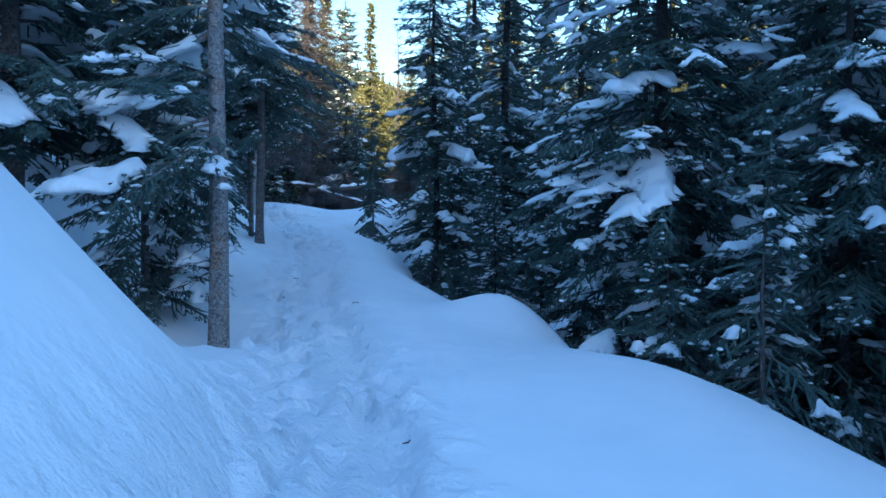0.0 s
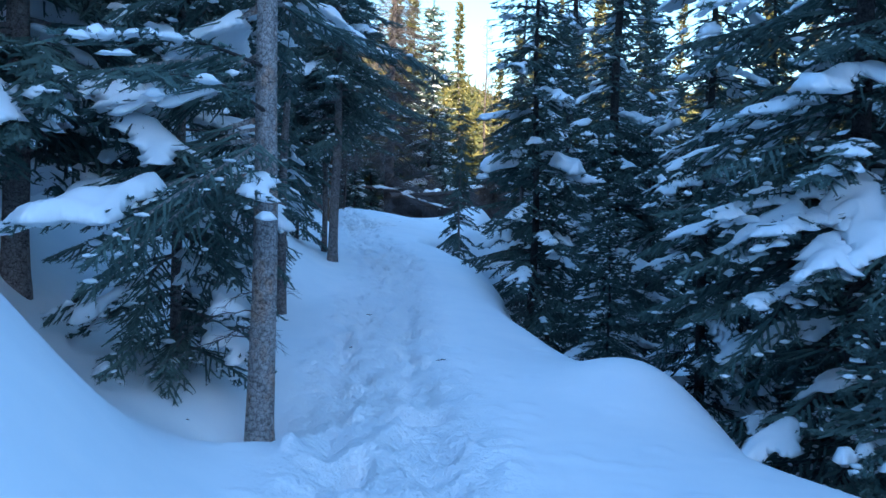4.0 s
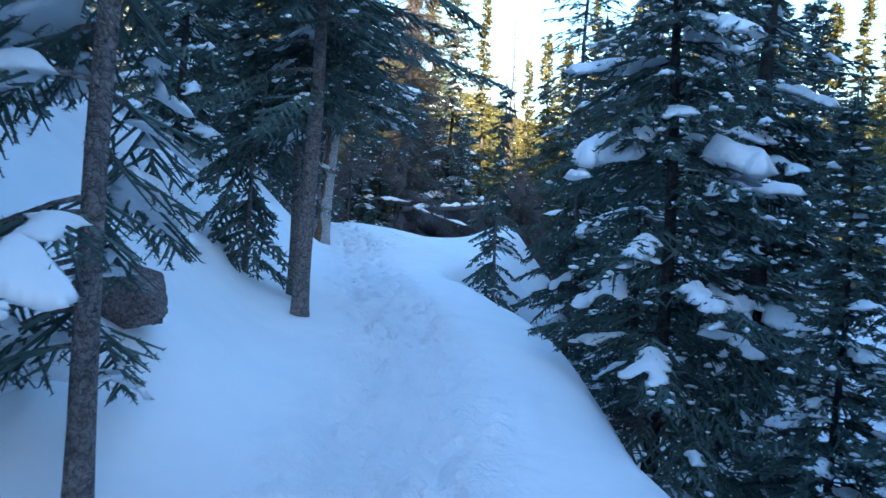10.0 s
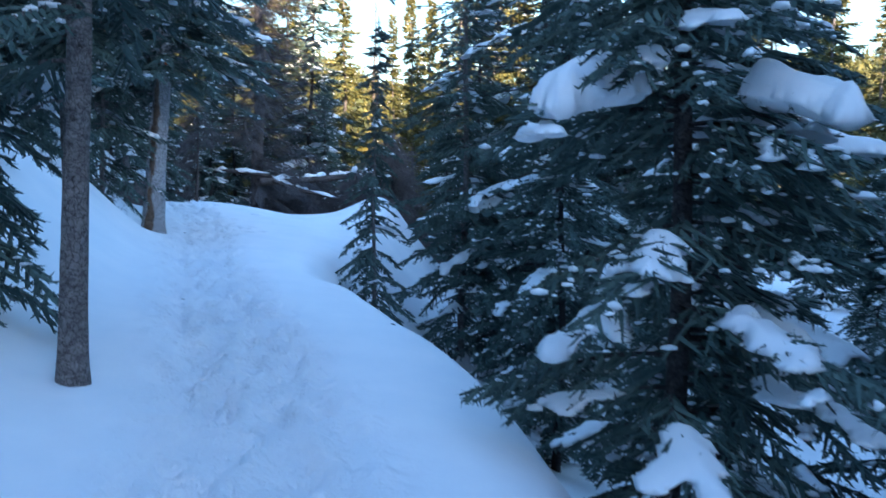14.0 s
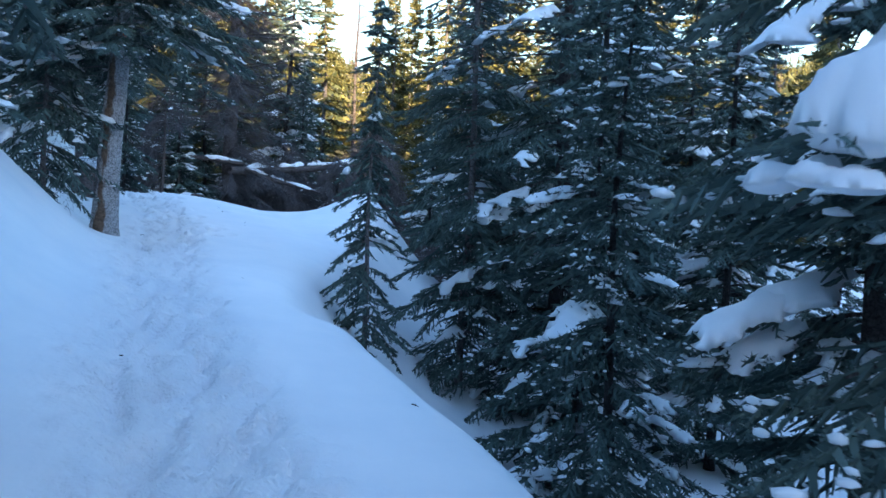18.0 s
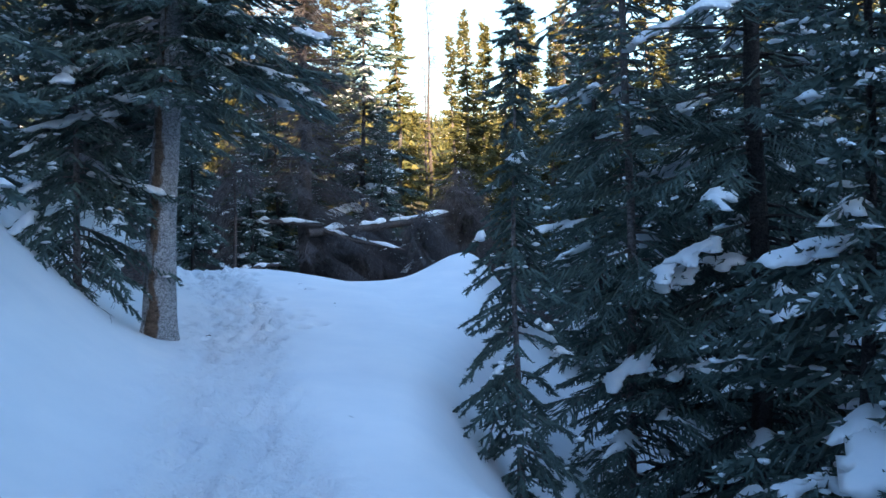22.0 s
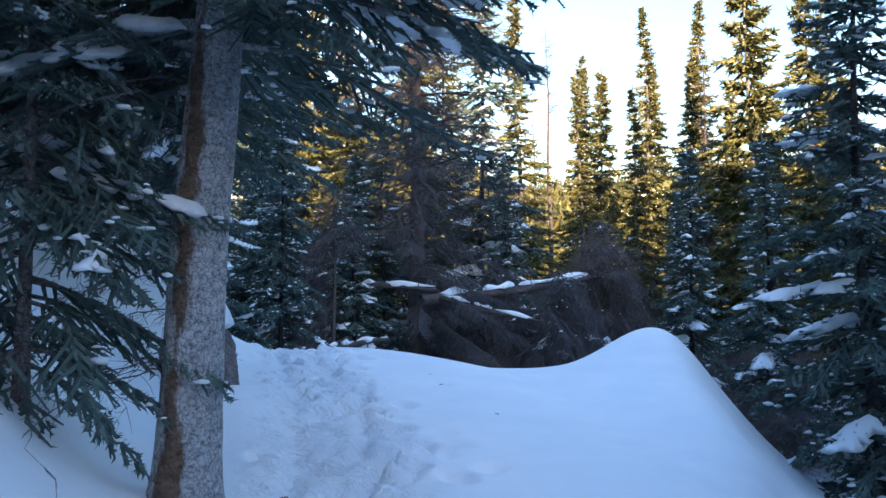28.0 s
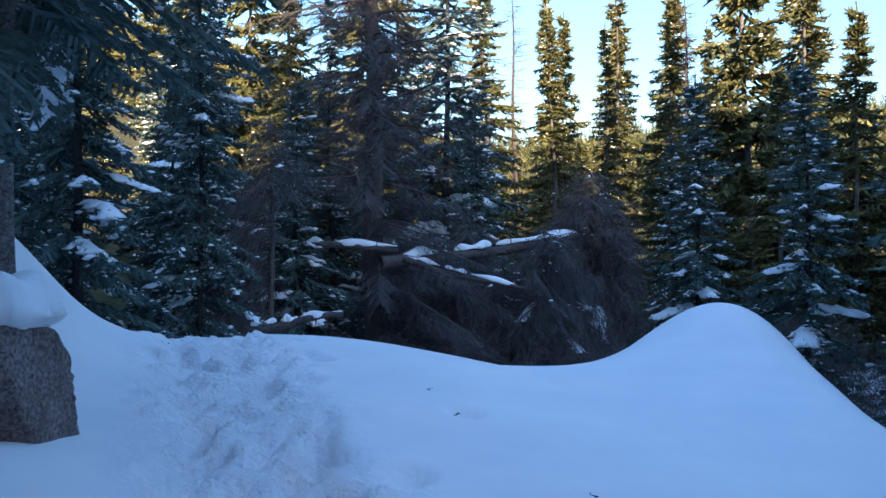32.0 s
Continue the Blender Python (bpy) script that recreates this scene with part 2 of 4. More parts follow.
def curve_at(y, ys, vs):
    """Smooth curve through a few stations."""
    ys, vs, y = np.array(ys, float), np.array(vs, float), np.asarray(y, float)
    m = np.gradient(vs, ys)
    i = np.clip(np.searchsorted(ys, y) - 1, 0, len(ys) - 2)
    h = ys[i + 1] - ys[i]
    s = np.clip((y - ys[i]) / h, 0, 1)
    a, b, c = s * s * (3 - 2 * s), s * (1 - s) ** 2, s * s * (s - 1)
    return vs[i] * (1 - a) + vs[i + 1] * a + h * (m[i] * b + m[i + 1] * c)


def soft(x, k):
    """Smooth ramp: 0 below, x above."""
    return k * np.logaddexp(0, np.asarray(x, float) / k)


def waves(x, y, seed, scale):
    r = np.random.RandomState(seed)
    z = 0 * x
    for i in range(7):
        a, p, q = r.uniform(0, 6.28), r.uniform(0, 6.28), scale * r.uniform(0.6, 1.8)
        z = z + np.sin((x * math.cos(a) + y * math.sin(a)) / q * 6.28 + p) / 7
    return z


# ---- ground ----
def trail_x(y):
    return curve_at(y, [-8, 0.5, 3.2, 6.8, 9.2, 11.2, 13.1, 15.5, 17.3, 19.0, 20.6, 23.0, 25.5, 28.0, 31.0, 34.0, 38.0, 44.0],
                    [0.6, 0.03, -0.34, -0.9, -1.35, -1.74, -2.0, -2.3, -2.6, -2.96, -3.5, -4.1, -4.8, -5.35, -6.1, -7.2, -8.8, -11.0])


def trail_z(y):
    return curve_at(y, [-8, 0, 4, 7.6, 11.3, 15, 18, 21, 24, 28, 31, 34, 36.5, 40, 44, 60],
                    [-0.5, -0.30, -0.06, 0.04, 0.17, 0.40, 0.58, 0.82, 0.98, 1.12, 1.32, 1.63, 1.81, 1.15, -0.2, -0.8])


def ground(x, y):
    x, y = np.asarray(x, float), np.asarray(y, float)
    yc = np.clip(y, -8, 60)
    u = x - trail_x(yc)
    z = trail_z(yc)
    # bank and hillside on the uphill side
    wl = curve_at(yc, [-8, 6.0, 7.2, 8.6, 11, 12.5, 14, 16, 19, 21.5, 24, 27, 29, 31.5, 34, 37, 60],
                  [0.8, 0.8, 1.35, 2.3, 2.3, 1.7, 1.05, 1.3, 1.5, 1.1, 0.85, 0.9, 1.4, 1.7, 1.15, 2.0, 3.0])
    left = soft(-u - wl, 0.22)
    steep = 0.95 + 0.16 / (1 + np.exp(np.clip((y - 6.8) * 3, -50, 50)))
    z = z + steep * (left - soft(left - 2.2, 0.3) * 0.56)
    # shoulder and drop on the creek side
    wr = curve_at(yc, [-8, 0, 3, 7, 8.5, 10.2, 11.3, 12.6, 15, 18, 20, 23, 26, 29, 32.5, 35, 38, 60],
                  [3.2, 3.3, 3.5, 3.4, 2.9, 2.9, 2.5, 2.1, 1.68, 1.9, 2.05, 1.9, 2.1, 3.0, 4.5, 5.6, 6.8, 8])
    d = soft(u - wr, 0.18)
    z = z - 0.03 * np.clip(u, 0, 3) ** 2 - 2.7 * (1 - np.exp(-d * 0.72))
    # end of the spur, humps
    ahead = 1 / (1 + np.exp(-np.clip((y - 41) * 1.1, -60, 60)))
    z = z + 0.80 * np.exp(-np.abs((x + 1.95) / np.where(x > -1.95, 1.8, 1.5)) ** 2.5 - ((y - 38.0) / 1.9) ** 2)
    z = z - 0.37 * np.exp(-((x + 4.4) / 1.4) ** 2 - ((y - 38.5) / 2.0) ** 2)
    z = z + 0.30 * np.exp(-((x - 0.75) / 0.65) ** 2 - ((y - 10.0) / 0.75) ** 2)
    z = z + 0.22 * np.exp(-((x - 1.6) / 1.0) ** 2 - ((y - 6.6) / 1.4) ** 2)
    z = z - 0.24 * np.exp(-((x + 2.3) / 0.7) ** 2 - ((y - 8.9) / 0.9) ** 2) - 0.26 * np.exp(-((x + 2.3) / 0.45) ** 2 - ((y - 8.75) / 0.6) ** 2) - 0.25 * np.exp(-((x + 2.6) / 0.35) ** 2 - ((y - 24.6) / 1.3) ** 2)
    # snow drifted round and behind the granite boulder
    z = z + 0.26 * np.exp(-((x + 7.7) / 0.9) ** 2 - ((y - 31.3) / 1.0) ** 2) + 0.55 * np.exp(-((x + 9.2) / 0.8) ** 2 - ((y - 34.2) / 1.3) ** 2)
    # valley floor and far slopes
    r = np.hypot(x, y)
    floor = -0.9 + 0.25 * waves(x, y, 3, 18)
    z = z * (1 - ahead) + np.where(u < -3, np.maximum(z, floor), floor) * ahead
    z = z + soft(y - 66, 5) * 0.11 + soft(y - 240, 30) * 0.06
    z = z + soft(x - 26, 4) * 0.10
    # unseen ridge behind the start, added to keep the sun off the spur
    shade_ridge = soft(-y - 22, 5)
    z = z + np.minimum(shade_ridge * 0.62, 48.5 + 0.05 * shade_ridge)
    z = np.where(r > 900, z * 900 / r, z)
    z = z + 0.03 * waves(x, y, 5, 1.6) + 0.0012 * waves(x, y, 9, 0.6)
    return z


def height(x, y):
    return float(ground(np.array([x]), np.array([y]))[0])


def stations(lo, hi, step, out, growth):
    mid = np.arange(lo, hi + step / 2, step)
    s, a, b = step, [lo], [hi]
    while a[-1] > -out or b[-1] < out:
        s *= growth
        a.append(a[-1] - s), b.append(b[-1] + s)
    return np.concatenate((np.array(a[1:])[::-1], mid, np.array(b[1:])))


gx, gy = stations(-9.0, 3.2, 0.052, 2600, 1.16), stations(-1.0, 40.0, 0.052, 2600, 1.16)
GX, GY = np.meshgrid(gx, gy)
GZ = ground(GX, GY)
# trodden trail: bed, sled groove, footprints and clods
GU = GX - trail_x(np.clip(GY, -8, 60))
inside = (GY > -3) & (GY < 37.5)
bed = np.exp(-((GU + 0.05) / 0.62) ** 4) * inside
GZ = GZ - 0.07 * bed - 0.07 * np.exp(-((GU - 0.32) / 0.09) ** 2) * inside * (GY < 14)
GZ = GZ - 0.045 * np.exp(-((GU + 0.38) / 0.08) ** 2) * inside
rng = np.random.RandomState(4)


def dent(x, y, a, b, turn, depth):
    i0, i1 = np.searchsorted(gy, (y - 3 * b, y + 3 * b))
    j0, j1 = np.searchsorted(gx, (x - 3 * b, x + 3 * b))
    if i1 > i0 and j1 > j0:
        dx, dy = GX[i0:i1, j0:j1] - x, GY[i0:i1, j0:j1] - y
        p, q = dx * math.cos(turn) + dy * math.sin(turn), -dx * math.sin(turn) + dy * math.cos(turn)
        rr = (p / a) ** 2 + (q / b) ** 2
        GZ[i0:i1, j0:j1] += -depth * np.exp(-rr ** 2.2) + depth * 0.22 * np.exp(-(np.sqrt(rr) - 1.5) ** 2 * 4)


for i in range(620):
    y = rng.uniform(-2, 37)
    side = rng.choice((-0.27, 0.27)) + rng.normal(0, 0.13)
    dent(float(trail_x(y)) + side, y, rng.uniform(0.05, 0.085), rng.uniform(0.12, 0.26), rng.normal(0.0, 0.18), rng.uniform(0.03, 0.095))
for i in range(260):
    y = rng.uniform(-2, 27)
    dent(float(trail_x(y)) + rng.normal(0.0, 0.36), y, rng.uniform(0.05, 0.10), rng.uniform(0.4, 1.0), rng.normal(0.0, 0.05), rng.uniform(-0.028, 0.036))
for i in range(620):
    y = rng.uniform(-2, 37)
    dent(float(trail_x(y)) + rng.choice((-1, 1)) * rng.uniform(0.28, 0.75), y, rng.uniform(0.04, 0.09), rng.uniform(0.05, 0.12), 0, -rng.uniform(0.015, 0.05))
for i in range(60):
    y = rng.uniform(27, 36)
    dent(float(trail_x(y)) + rng.normal(0.35, 0.5), y, 0.10, 0.17, rng.normal(0.3, 0.4), rng.uniform(0.05, 0.11))
for i in range(420):
    y = rng.uniform(-1, 12)
    dent(float(trail_x(y)) + rng.choice((-0.5, 1)) * (0.45 + rng.exponential(0.4)), y, rng.uniform(0.03, 0.08), rng.uniform(0.05, 0.11), rng.uniform(0, 3.1), -rng.uniform(0.008, 0.03))
lumps = np.random.RandomState(6).normal(0, 1, GZ.shape)
drawn = sum(w * np.roll(lumps, k, 0) for k, w in ((-4, 0.5), (-3, 0.8), (-2, 1), (-1, 1), (0, 1), (1, 1), (2, 1), (3, 0.8), (4, 0.5))) / 2.6
lumps[1:-1, 1:-1] = (2 * lumps[1:-1, 1:-1] + lumps[:-2, 1:-1] + lumps[2:, 1:-1] + lumps[1:-1, :-2] + lumps[1:-1, 2:]) / 3.5
lumps = 0.55 * lumps + 0.75 * drawn
GZ = GZ + 0.017 * lumps * np.exp(-((GU - 0.05) / 0.62) ** 4) * inside
for k in range(1):
    GZ[1:-1, 1:-1] = 0.4 * GZ[1:-1, 1:-1] + 0.15 * (GZ[:-2, 1:-1] + GZ[2:, 1:-1] + GZ[1:-1, :-2] + GZ[1:-1, 2:])
nx, ny = len(gx), len(gy)
idx = np.arange(nx * ny).reshape(ny, nx)
quads = np.stack((idx[:-1, :-1], idx[:-1, 1:], idx[1:, 1:], idx[1:, :-1]), -1).reshape(-1, 4)
GROUND_MESH = tri_mesh("ground", np.stack((GX, GY, GZ), -1).reshape(-1, 3), quads, SNOW, True)
trodden = GROUND_MESH.attributes.new("trodden", "FLOAT", "POINT")
trodden.data.foreach_set("value", (np.exp(-(GU / 0.72) ** 4) * inside).astype(np.float32).ravel())
GROUND_MESH.materials.append(HILL)
mid_x = (GX[:-1, :-1] + GX[1:, 1:]).ravel() / 2
mid_y = (GY[:-1, :-1] + GY[1:, 1:]).ravel() / 2
GROUND_MESH.polygons.foreach_set("material_index", ((mid_y > 56) | ((mid_y > 43) & (mid_x < -11.5))).astype(np.int32))
GROUND = tagged(new("ground", GROUND_MESH),
                "blue-shaded snow with a trodden footpath along a spur", "snow", kind="structure")


# ---- trees ----
def unit(v):
    return v / np.maximum(np.linalg.norm(v, axis=-1, keepdims=True), 1e-9)


def prisms(a, b, ra, rb, sides=3):
    """Open tapered prisms from points a to points b."""
    a, b = np.asarray(a, float), np.asarray(b, float)
    w = unit(b - a)
    s = unit(np.cross(w, np.where(np.abs(w[:, 2:3]) > 0.9, (1.0, 0, 0), (0, 0, 1.0))))
    t = np.cross(w, s)
    n = len(a)
    ang = np.arange(sides) / sides * 2 * math.pi
    ring = s[:, None] * np.cos(ang)[None, :, None] + t[:, None] * np.sin(ang)[None, :, None]
    ra, rb = np.broadcast_to(ra, n)[:, None, None], np.broadcast_to(rb, n)[:, None, None]
    v = np.concatenate((a[:, None] + ring * ra, b[:, None] + ring * rb), 1).reshape(-1, 3)
    k = np.arange(sides)
    q = np.stack((k, (k + 1) % sides, (k + 1) % sides + sides, k + sides), -1)
    return v, (q[None] + (np.arange(n) * 2 * sides)[:, None, None]).reshape(-1, 4)


def tube(p, r, sides):
    """One connected pipe along points p, closed at both ends by narrowing."""
    w = unit(np.gradient(p, axis=0))
    s = unit(np.cross(w, (0, 0, 1.0)))
    t = np.cross(w, s)
    ang = np.arange(sides) / sides * 2 * math.pi
    v = (p[:, None] + r[:, None, None] * (s[:, None] * np.cos(ang)[None, :, None] + t[:, None] * np.sin(ang)[None, :, None])).reshape(-1, 3)
    i, k = np.arange(len(p) - 1)[:, None] * sides, np.arange(sides)[None]
    return v, np.stack((i + k, i + (k + 1) % sides, i + sides + (k + 1) % sides, i + sides + k), -1).reshape(-1, 4)


def trunk_mesh(h, d, rs, mat, lean=(0, 0), sides=16, bend=0.04, flare=1.3):
    zs = np.concatenate((np.linspace(-0.35, 1.2, 14), np.linspace(1.35, h, max(10, int(h * 3)))))
    v = []
    ph = rs.uniform(0, 6.28, 4)
    for z in zs:
        r = d / 2 * max(0.04, 1 - max(z, 0) / h) ** 0.8 * (1 + (flare - 1) * math.exp(-max(z, 0) * 5))
        cx = lean[0] * z + bend * math.sin(z * 0.9 + ph[0]) * min(1, z / 2 if z > 0 else 0)
        cy = lean[1] * z + bend * math.sin(z * 0.8 + ph[1]) * min(1, z / 2 if z > 0 else 0)
        a = np.arange(sides) / sides * 2 * math.pi
        rr = r * (1 + 0.05 * np.sin(a * 3 + ph[2] + z) + 0.035 * np.sin(a * 5 + ph[3] - z * 3) + rs.uniform(-0.02, 0.02, sides))
        v.append(np.stack((cx + rr * np.cos(a), cy + rr * np.sin(a), np.full(sides, z)), -1))
    v = np.concatenate(v)
    i, k = np.arange(len(zs) - 1)[:, None] * sides, np.arange(sides)[None]
    f = np.stack((i + k, i + (k + 1) % sides, i + sides + (k + 1) % sides, i + sides + k), -1).reshape(-1, 4)
    return tri_mesh("trunk", v, f, mat, True), ph


def ico(level):
    bm = bmesh.new()
    bmesh.ops.create_icosphere(bm, subdivisions=level, radius=1)
    bm.verts.ensure_lookup_table()
    v = np.array([x.co[:] for x in bm.verts])
    f = np.array([[x.index for x in fc.verts] for fc in bm.faces])
    bm.free()
    return v, f


ICO1 = ico(1)


def boughs(h, first, radius, rs, spacing, per, droop, taper, fill, lean, ph, bend, one_side=None, step=0.14, ragged=0.0):
    """Curved limbs: for each an array of points from the trunk outwards."""
    out, z = [], first
    while z < h * 0.985:
        f = (z - first) / (h - first)
        length = radius * (max(0.0, 1 - f) ** taper) * (1 if f > 0.08 else 0.75 + 3 * f) + 0.05
        for k in range(per):
            az = rs.uniform(0, 6.28)
            if one_side is not None and f < 0.5 and math.cos(az - one_side) < rs.uniform(-0.6, 0.5):
                continue
            if rs.uniform() > fill:
                continue
            L = length * rs.uniform(0.62 - 0.4 * ragged, 1.12 + 0.2 * ragged)
            m = max(4, int(L / step))
            s = np.linspace(0, 1, m)
            rise = rs.uniform(-0.1, 0.25) + 0.55 * max(0, f - 0.6)
            dz = L * (rise * s - (droop * rs.uniform(0.7, 1.3) * (1 - 0.6 * f)) * s ** 1.6 + 0.06 * s ** 4)
            wob = rs.normal(0, 0.05) * np.sin(s * 5) * L
            zz = z + rs.uniform(-spacing, spacing) * 0.5
            cx = lean[0] * zz + bend * math.sin(zz * 0.9 + ph[0]) * min(1, zz / 2)
            cy = lean[1] * zz + bend * math.sin(zz * 0.8 + ph[1]) * min(1, zz / 2)
            ca, sa = math.cos(az), math.sin(az)
            out.append((np.stack((cx + ca * s * L - sa * wob, cy + sa * s * L + ca * wob, zz + dz), -1), f, L))
        z += spacing * rs.uniform(0.8, 1.2) * (1 - 0.35 * f)
    return out


def needles_on(a, b, rs, count, length, width):
    """Needles along the twigs a-b, pointing forwards and to all sides."""
    n = len(a)
    w = unit(b - a)
    t = rs.uniform(0.05, 1.0, (n, count))
    root = a[:, None] + (b - a)[:, None] * t[..., None]
    side = unit(rs.normal(0, 1, (n, count, 3)) * np.array((1, 1, 0.75)) + np.array((0, 0, 0.25)))
    d = unit(w[:, None] * rs.uniform(0.5, 1.0, (n, count, 1)) + side * 0.85)
    across = unit(np.cross(d, rs.normal(0, 1, (n, count, 3))))
    L = length * rs.uniform(0.7, 1.2, (n, count, 1))
    v = np.stack((root - across * width / 2, root + across * width / 2, root + d * L), 2).reshape(-1, 3)
    return v, np.arange(len(v)).reshape(-1, 3)


def foliage(a, b, rs, count, length, width, core):
    """Twigs clothed in needles: a tapering green core each, with needles standing out from it."""
    v1, f1 = prisms(a, b, core, core * 0.3, 3)
    f1 = np.concatenate((f1[:, :3], f1[:, [0, 2, 3]]))
    v2, f2 = needles_on(a, b, rs, count, length, width)
    return np.concatenate((v1, v2)), np.concatenate((f1, f2 + len(v1)))


def pillow(pts, width, thick, rs, fine=True):
    """One ragged cushion of snow along a limb."""
    width, thick = width * 0.9, thick * 1.2
    n, m = (max(12, len(pts) * 3), 14) if fine else (6, 5)
    q = np.linspace(0, 1, n)
    p = np.stack([np.interp(q, np.linspace(0, 1, len(pts)), pts[:, k]) for k in range(3)], -1)
    way = unit(np.gradient(p, axis=0))
    across = unit(np.cross(way, (0, 0, 1.0)))
    env = np.clip(np.sin(np.pi * (0.02 + 0.96 * q)), 0, 1) ** 0.5
    sides = []
    for k in range(2):
        f1, f2 = rs.uniform(5, 9), rs.uniform(13, 20)
        w = 0.5 + 0.32 * np.sin(q * f1 + rs.uniform(0, 6)) + 0.20 * np.sin(q * f2 + rs.uniform(0, 6)) + rs.uniform(-0.05, 0.05, n)
        sides.append(width * np.clip(w, 0.14, 1.3) * env)
    a = np.arange(m) / m * 2 * math.pi
    c, sn = np.cos(a), np.sin(a)
    lat = np.where(c > 0, 1, 0) * sides[0][:, None] * c + np.where(c <= 0, 1, 0) * sides[1][:, None] * c
    hh = thick * env * (0.75 + 0.4 * np.sin(q * rs.uniform(4, 9) + rs.uniform(0, 6)))
    up = np.where(sn > 0, sn * 1.0, sn * 0.4) * hh[:, None] - 0.28 * lat ** 2 / max(width, 0.05) + rs.uniform(-0.003, 0.003, lat.shape)
    v = p[:, None] + across[:, None] * lat[..., None]
    v[..., 2] += up + 0.02
    v = v.reshape(-1, 3)
    i, k = np.arange(n - 1)[:, None] * m, np.arange(m)[None]
    f = np.stack((i + k, i + (k + 1) % m, i + m + (k + 1) % m, i + m + k), -1).reshape(-1, 4)
    return v, f


def pad(spots, radii, thick, cell, rs):
    """One lobed cake of snow over the spots: a domed top and a flatter underside that meet along a ragged rim."""
    spots, radii = np.asarray(spots, float), np.asarray(radii, float)
    flat = spots[:, :2] - spots[:, :2].mean(0)
    way = np.linalg.svd(flat, full_matrices=False)[2][0] if len(spots) > 2 else np.array((1.0, 0))
    frame_xy = np.array((way, (-way[1], way[0])))
    uv = spots[:, :2] @ frame_xy.T
    lo, hi = (uv - radii[:, None] * 1.5).min(0), (uv + radii[:, None] * 1.5).max(0)
    n, m = np.maximum(((hi - lo) / cell).astype(int) + 2, 4)
    n, m = min(n, 60), min(m, 60)
    U, V = np.meshgrid(np.linspace(lo[0], hi[0], n), np.linspace(lo[1], hi[1], m), indexing="ij")
    d2 = ((U[..., None] - uv[:, 0]) ** 2 + (V[..., None] - uv[:, 1]) ** 2) / radii ** 2
    w = np.exp(-d2 * 1.2)
    field = w.sum(-1) + 0.10 * np.sin(U * 37 + rs.uniform(0, 6)) * np.sin(V * 41 + rs.uniform(0, 6)) + 0.11 * np.sin(U * 83 + V * 31 + rs.uniform(0, 6)) * np.cos(V * 71 - U * 23) + rs.uniform(-0.08, 0.08, U.shape)
    wide = np.exp(-d2 * 0.75) + 1e-12
    base = (wide * spots[:, 2]).sum(-1) / wide.sum(-1)
    rise = np.sqrt(np.clip((field - 0.42) / 0.9, 0, 1.25))
    bulge = 1 + 0.25 * np.sin(U * 13 + rs.uniform(0, 6)) * np.cos(V * 15 + rs.uniform(0, 6))
    top, low = base + thick * rise * bulge - 0.012, base - 0.30 * thick * rise - 0.012
    XY = np.stack((U, V), -1) @ frame_xy
    live = rise > 0
    keep = live[:-1, :-1] | live[1:, :-1] | live[:-1, 1:] | live[1:, 1:]
    # only the piece that hangs together with the thickest spot
    whole = np.zeros_like(keep)
    whole[np.unravel_index(np.argmax(rise[:-1, :-1] * keep), keep.shape)] = True
    for step in range(120):
        grown = np.pad(whole, 1)
        grown = (grown[1:-1, 1:-1] | grown[:-2, 1:-1] | grown[2:, 1:-1] | grown[1:-1, :-2] | grown[1:-1, 2:]) & keep
        if (grown == whole).all():
            break
        whole = grown
    keep = whole
    i = np.arange(n * m).reshape(n, m)
    q = np.stack((i[:-1, :-1], i[1:, :-1], i[1:, 1:], i[:-1, 1:]), -1)[keep]
    # the two sheets share their rim
    under = np.where(live, i + n * m, i)
    q2 = np.stack((under[:-1, :-1], under[:-1, 1:], under[1:, 1:], under[1:, :-1]), -1)[keep]
    v = np.concatenate((np.concatenate((XY, top[..., None]), -1).reshape(-1, 3), np.concatenate((XY, low[..., None]), -1).reshape(-1, 3)))
    f = np.concatenate((q, q2))
    used, inv = np.unique(f, return_inverse=True)
    return v[used], inv.reshape(f.shape)


def crumbs(at, size, rs):
    """Small flattened bits of snow caught on the twigs."""
    v0, f0 = ICO1
    n = len(at)
    r = size * rs.uniform(0.35, 1.0, (n, 1, 1)) ** 1.5
    v = v0[None] * (1 + rs.uniform(-0.25, 0.25, (n, len(v0), 1))) * r * np.stack((rs.uniform(0.7, 1.7, n), rs.uniform(0.7, 1.7, n), rs.uniform(0.35, 0.65, n)), -1)[:, None]
    v = v + at[:, None] + np.array((0, 0, 0.4)) * r
    return v.reshape(-1, 3), (f0[None] + (np.arange(n) * len(v0))[:, None, None]).reshape(-1, 3)


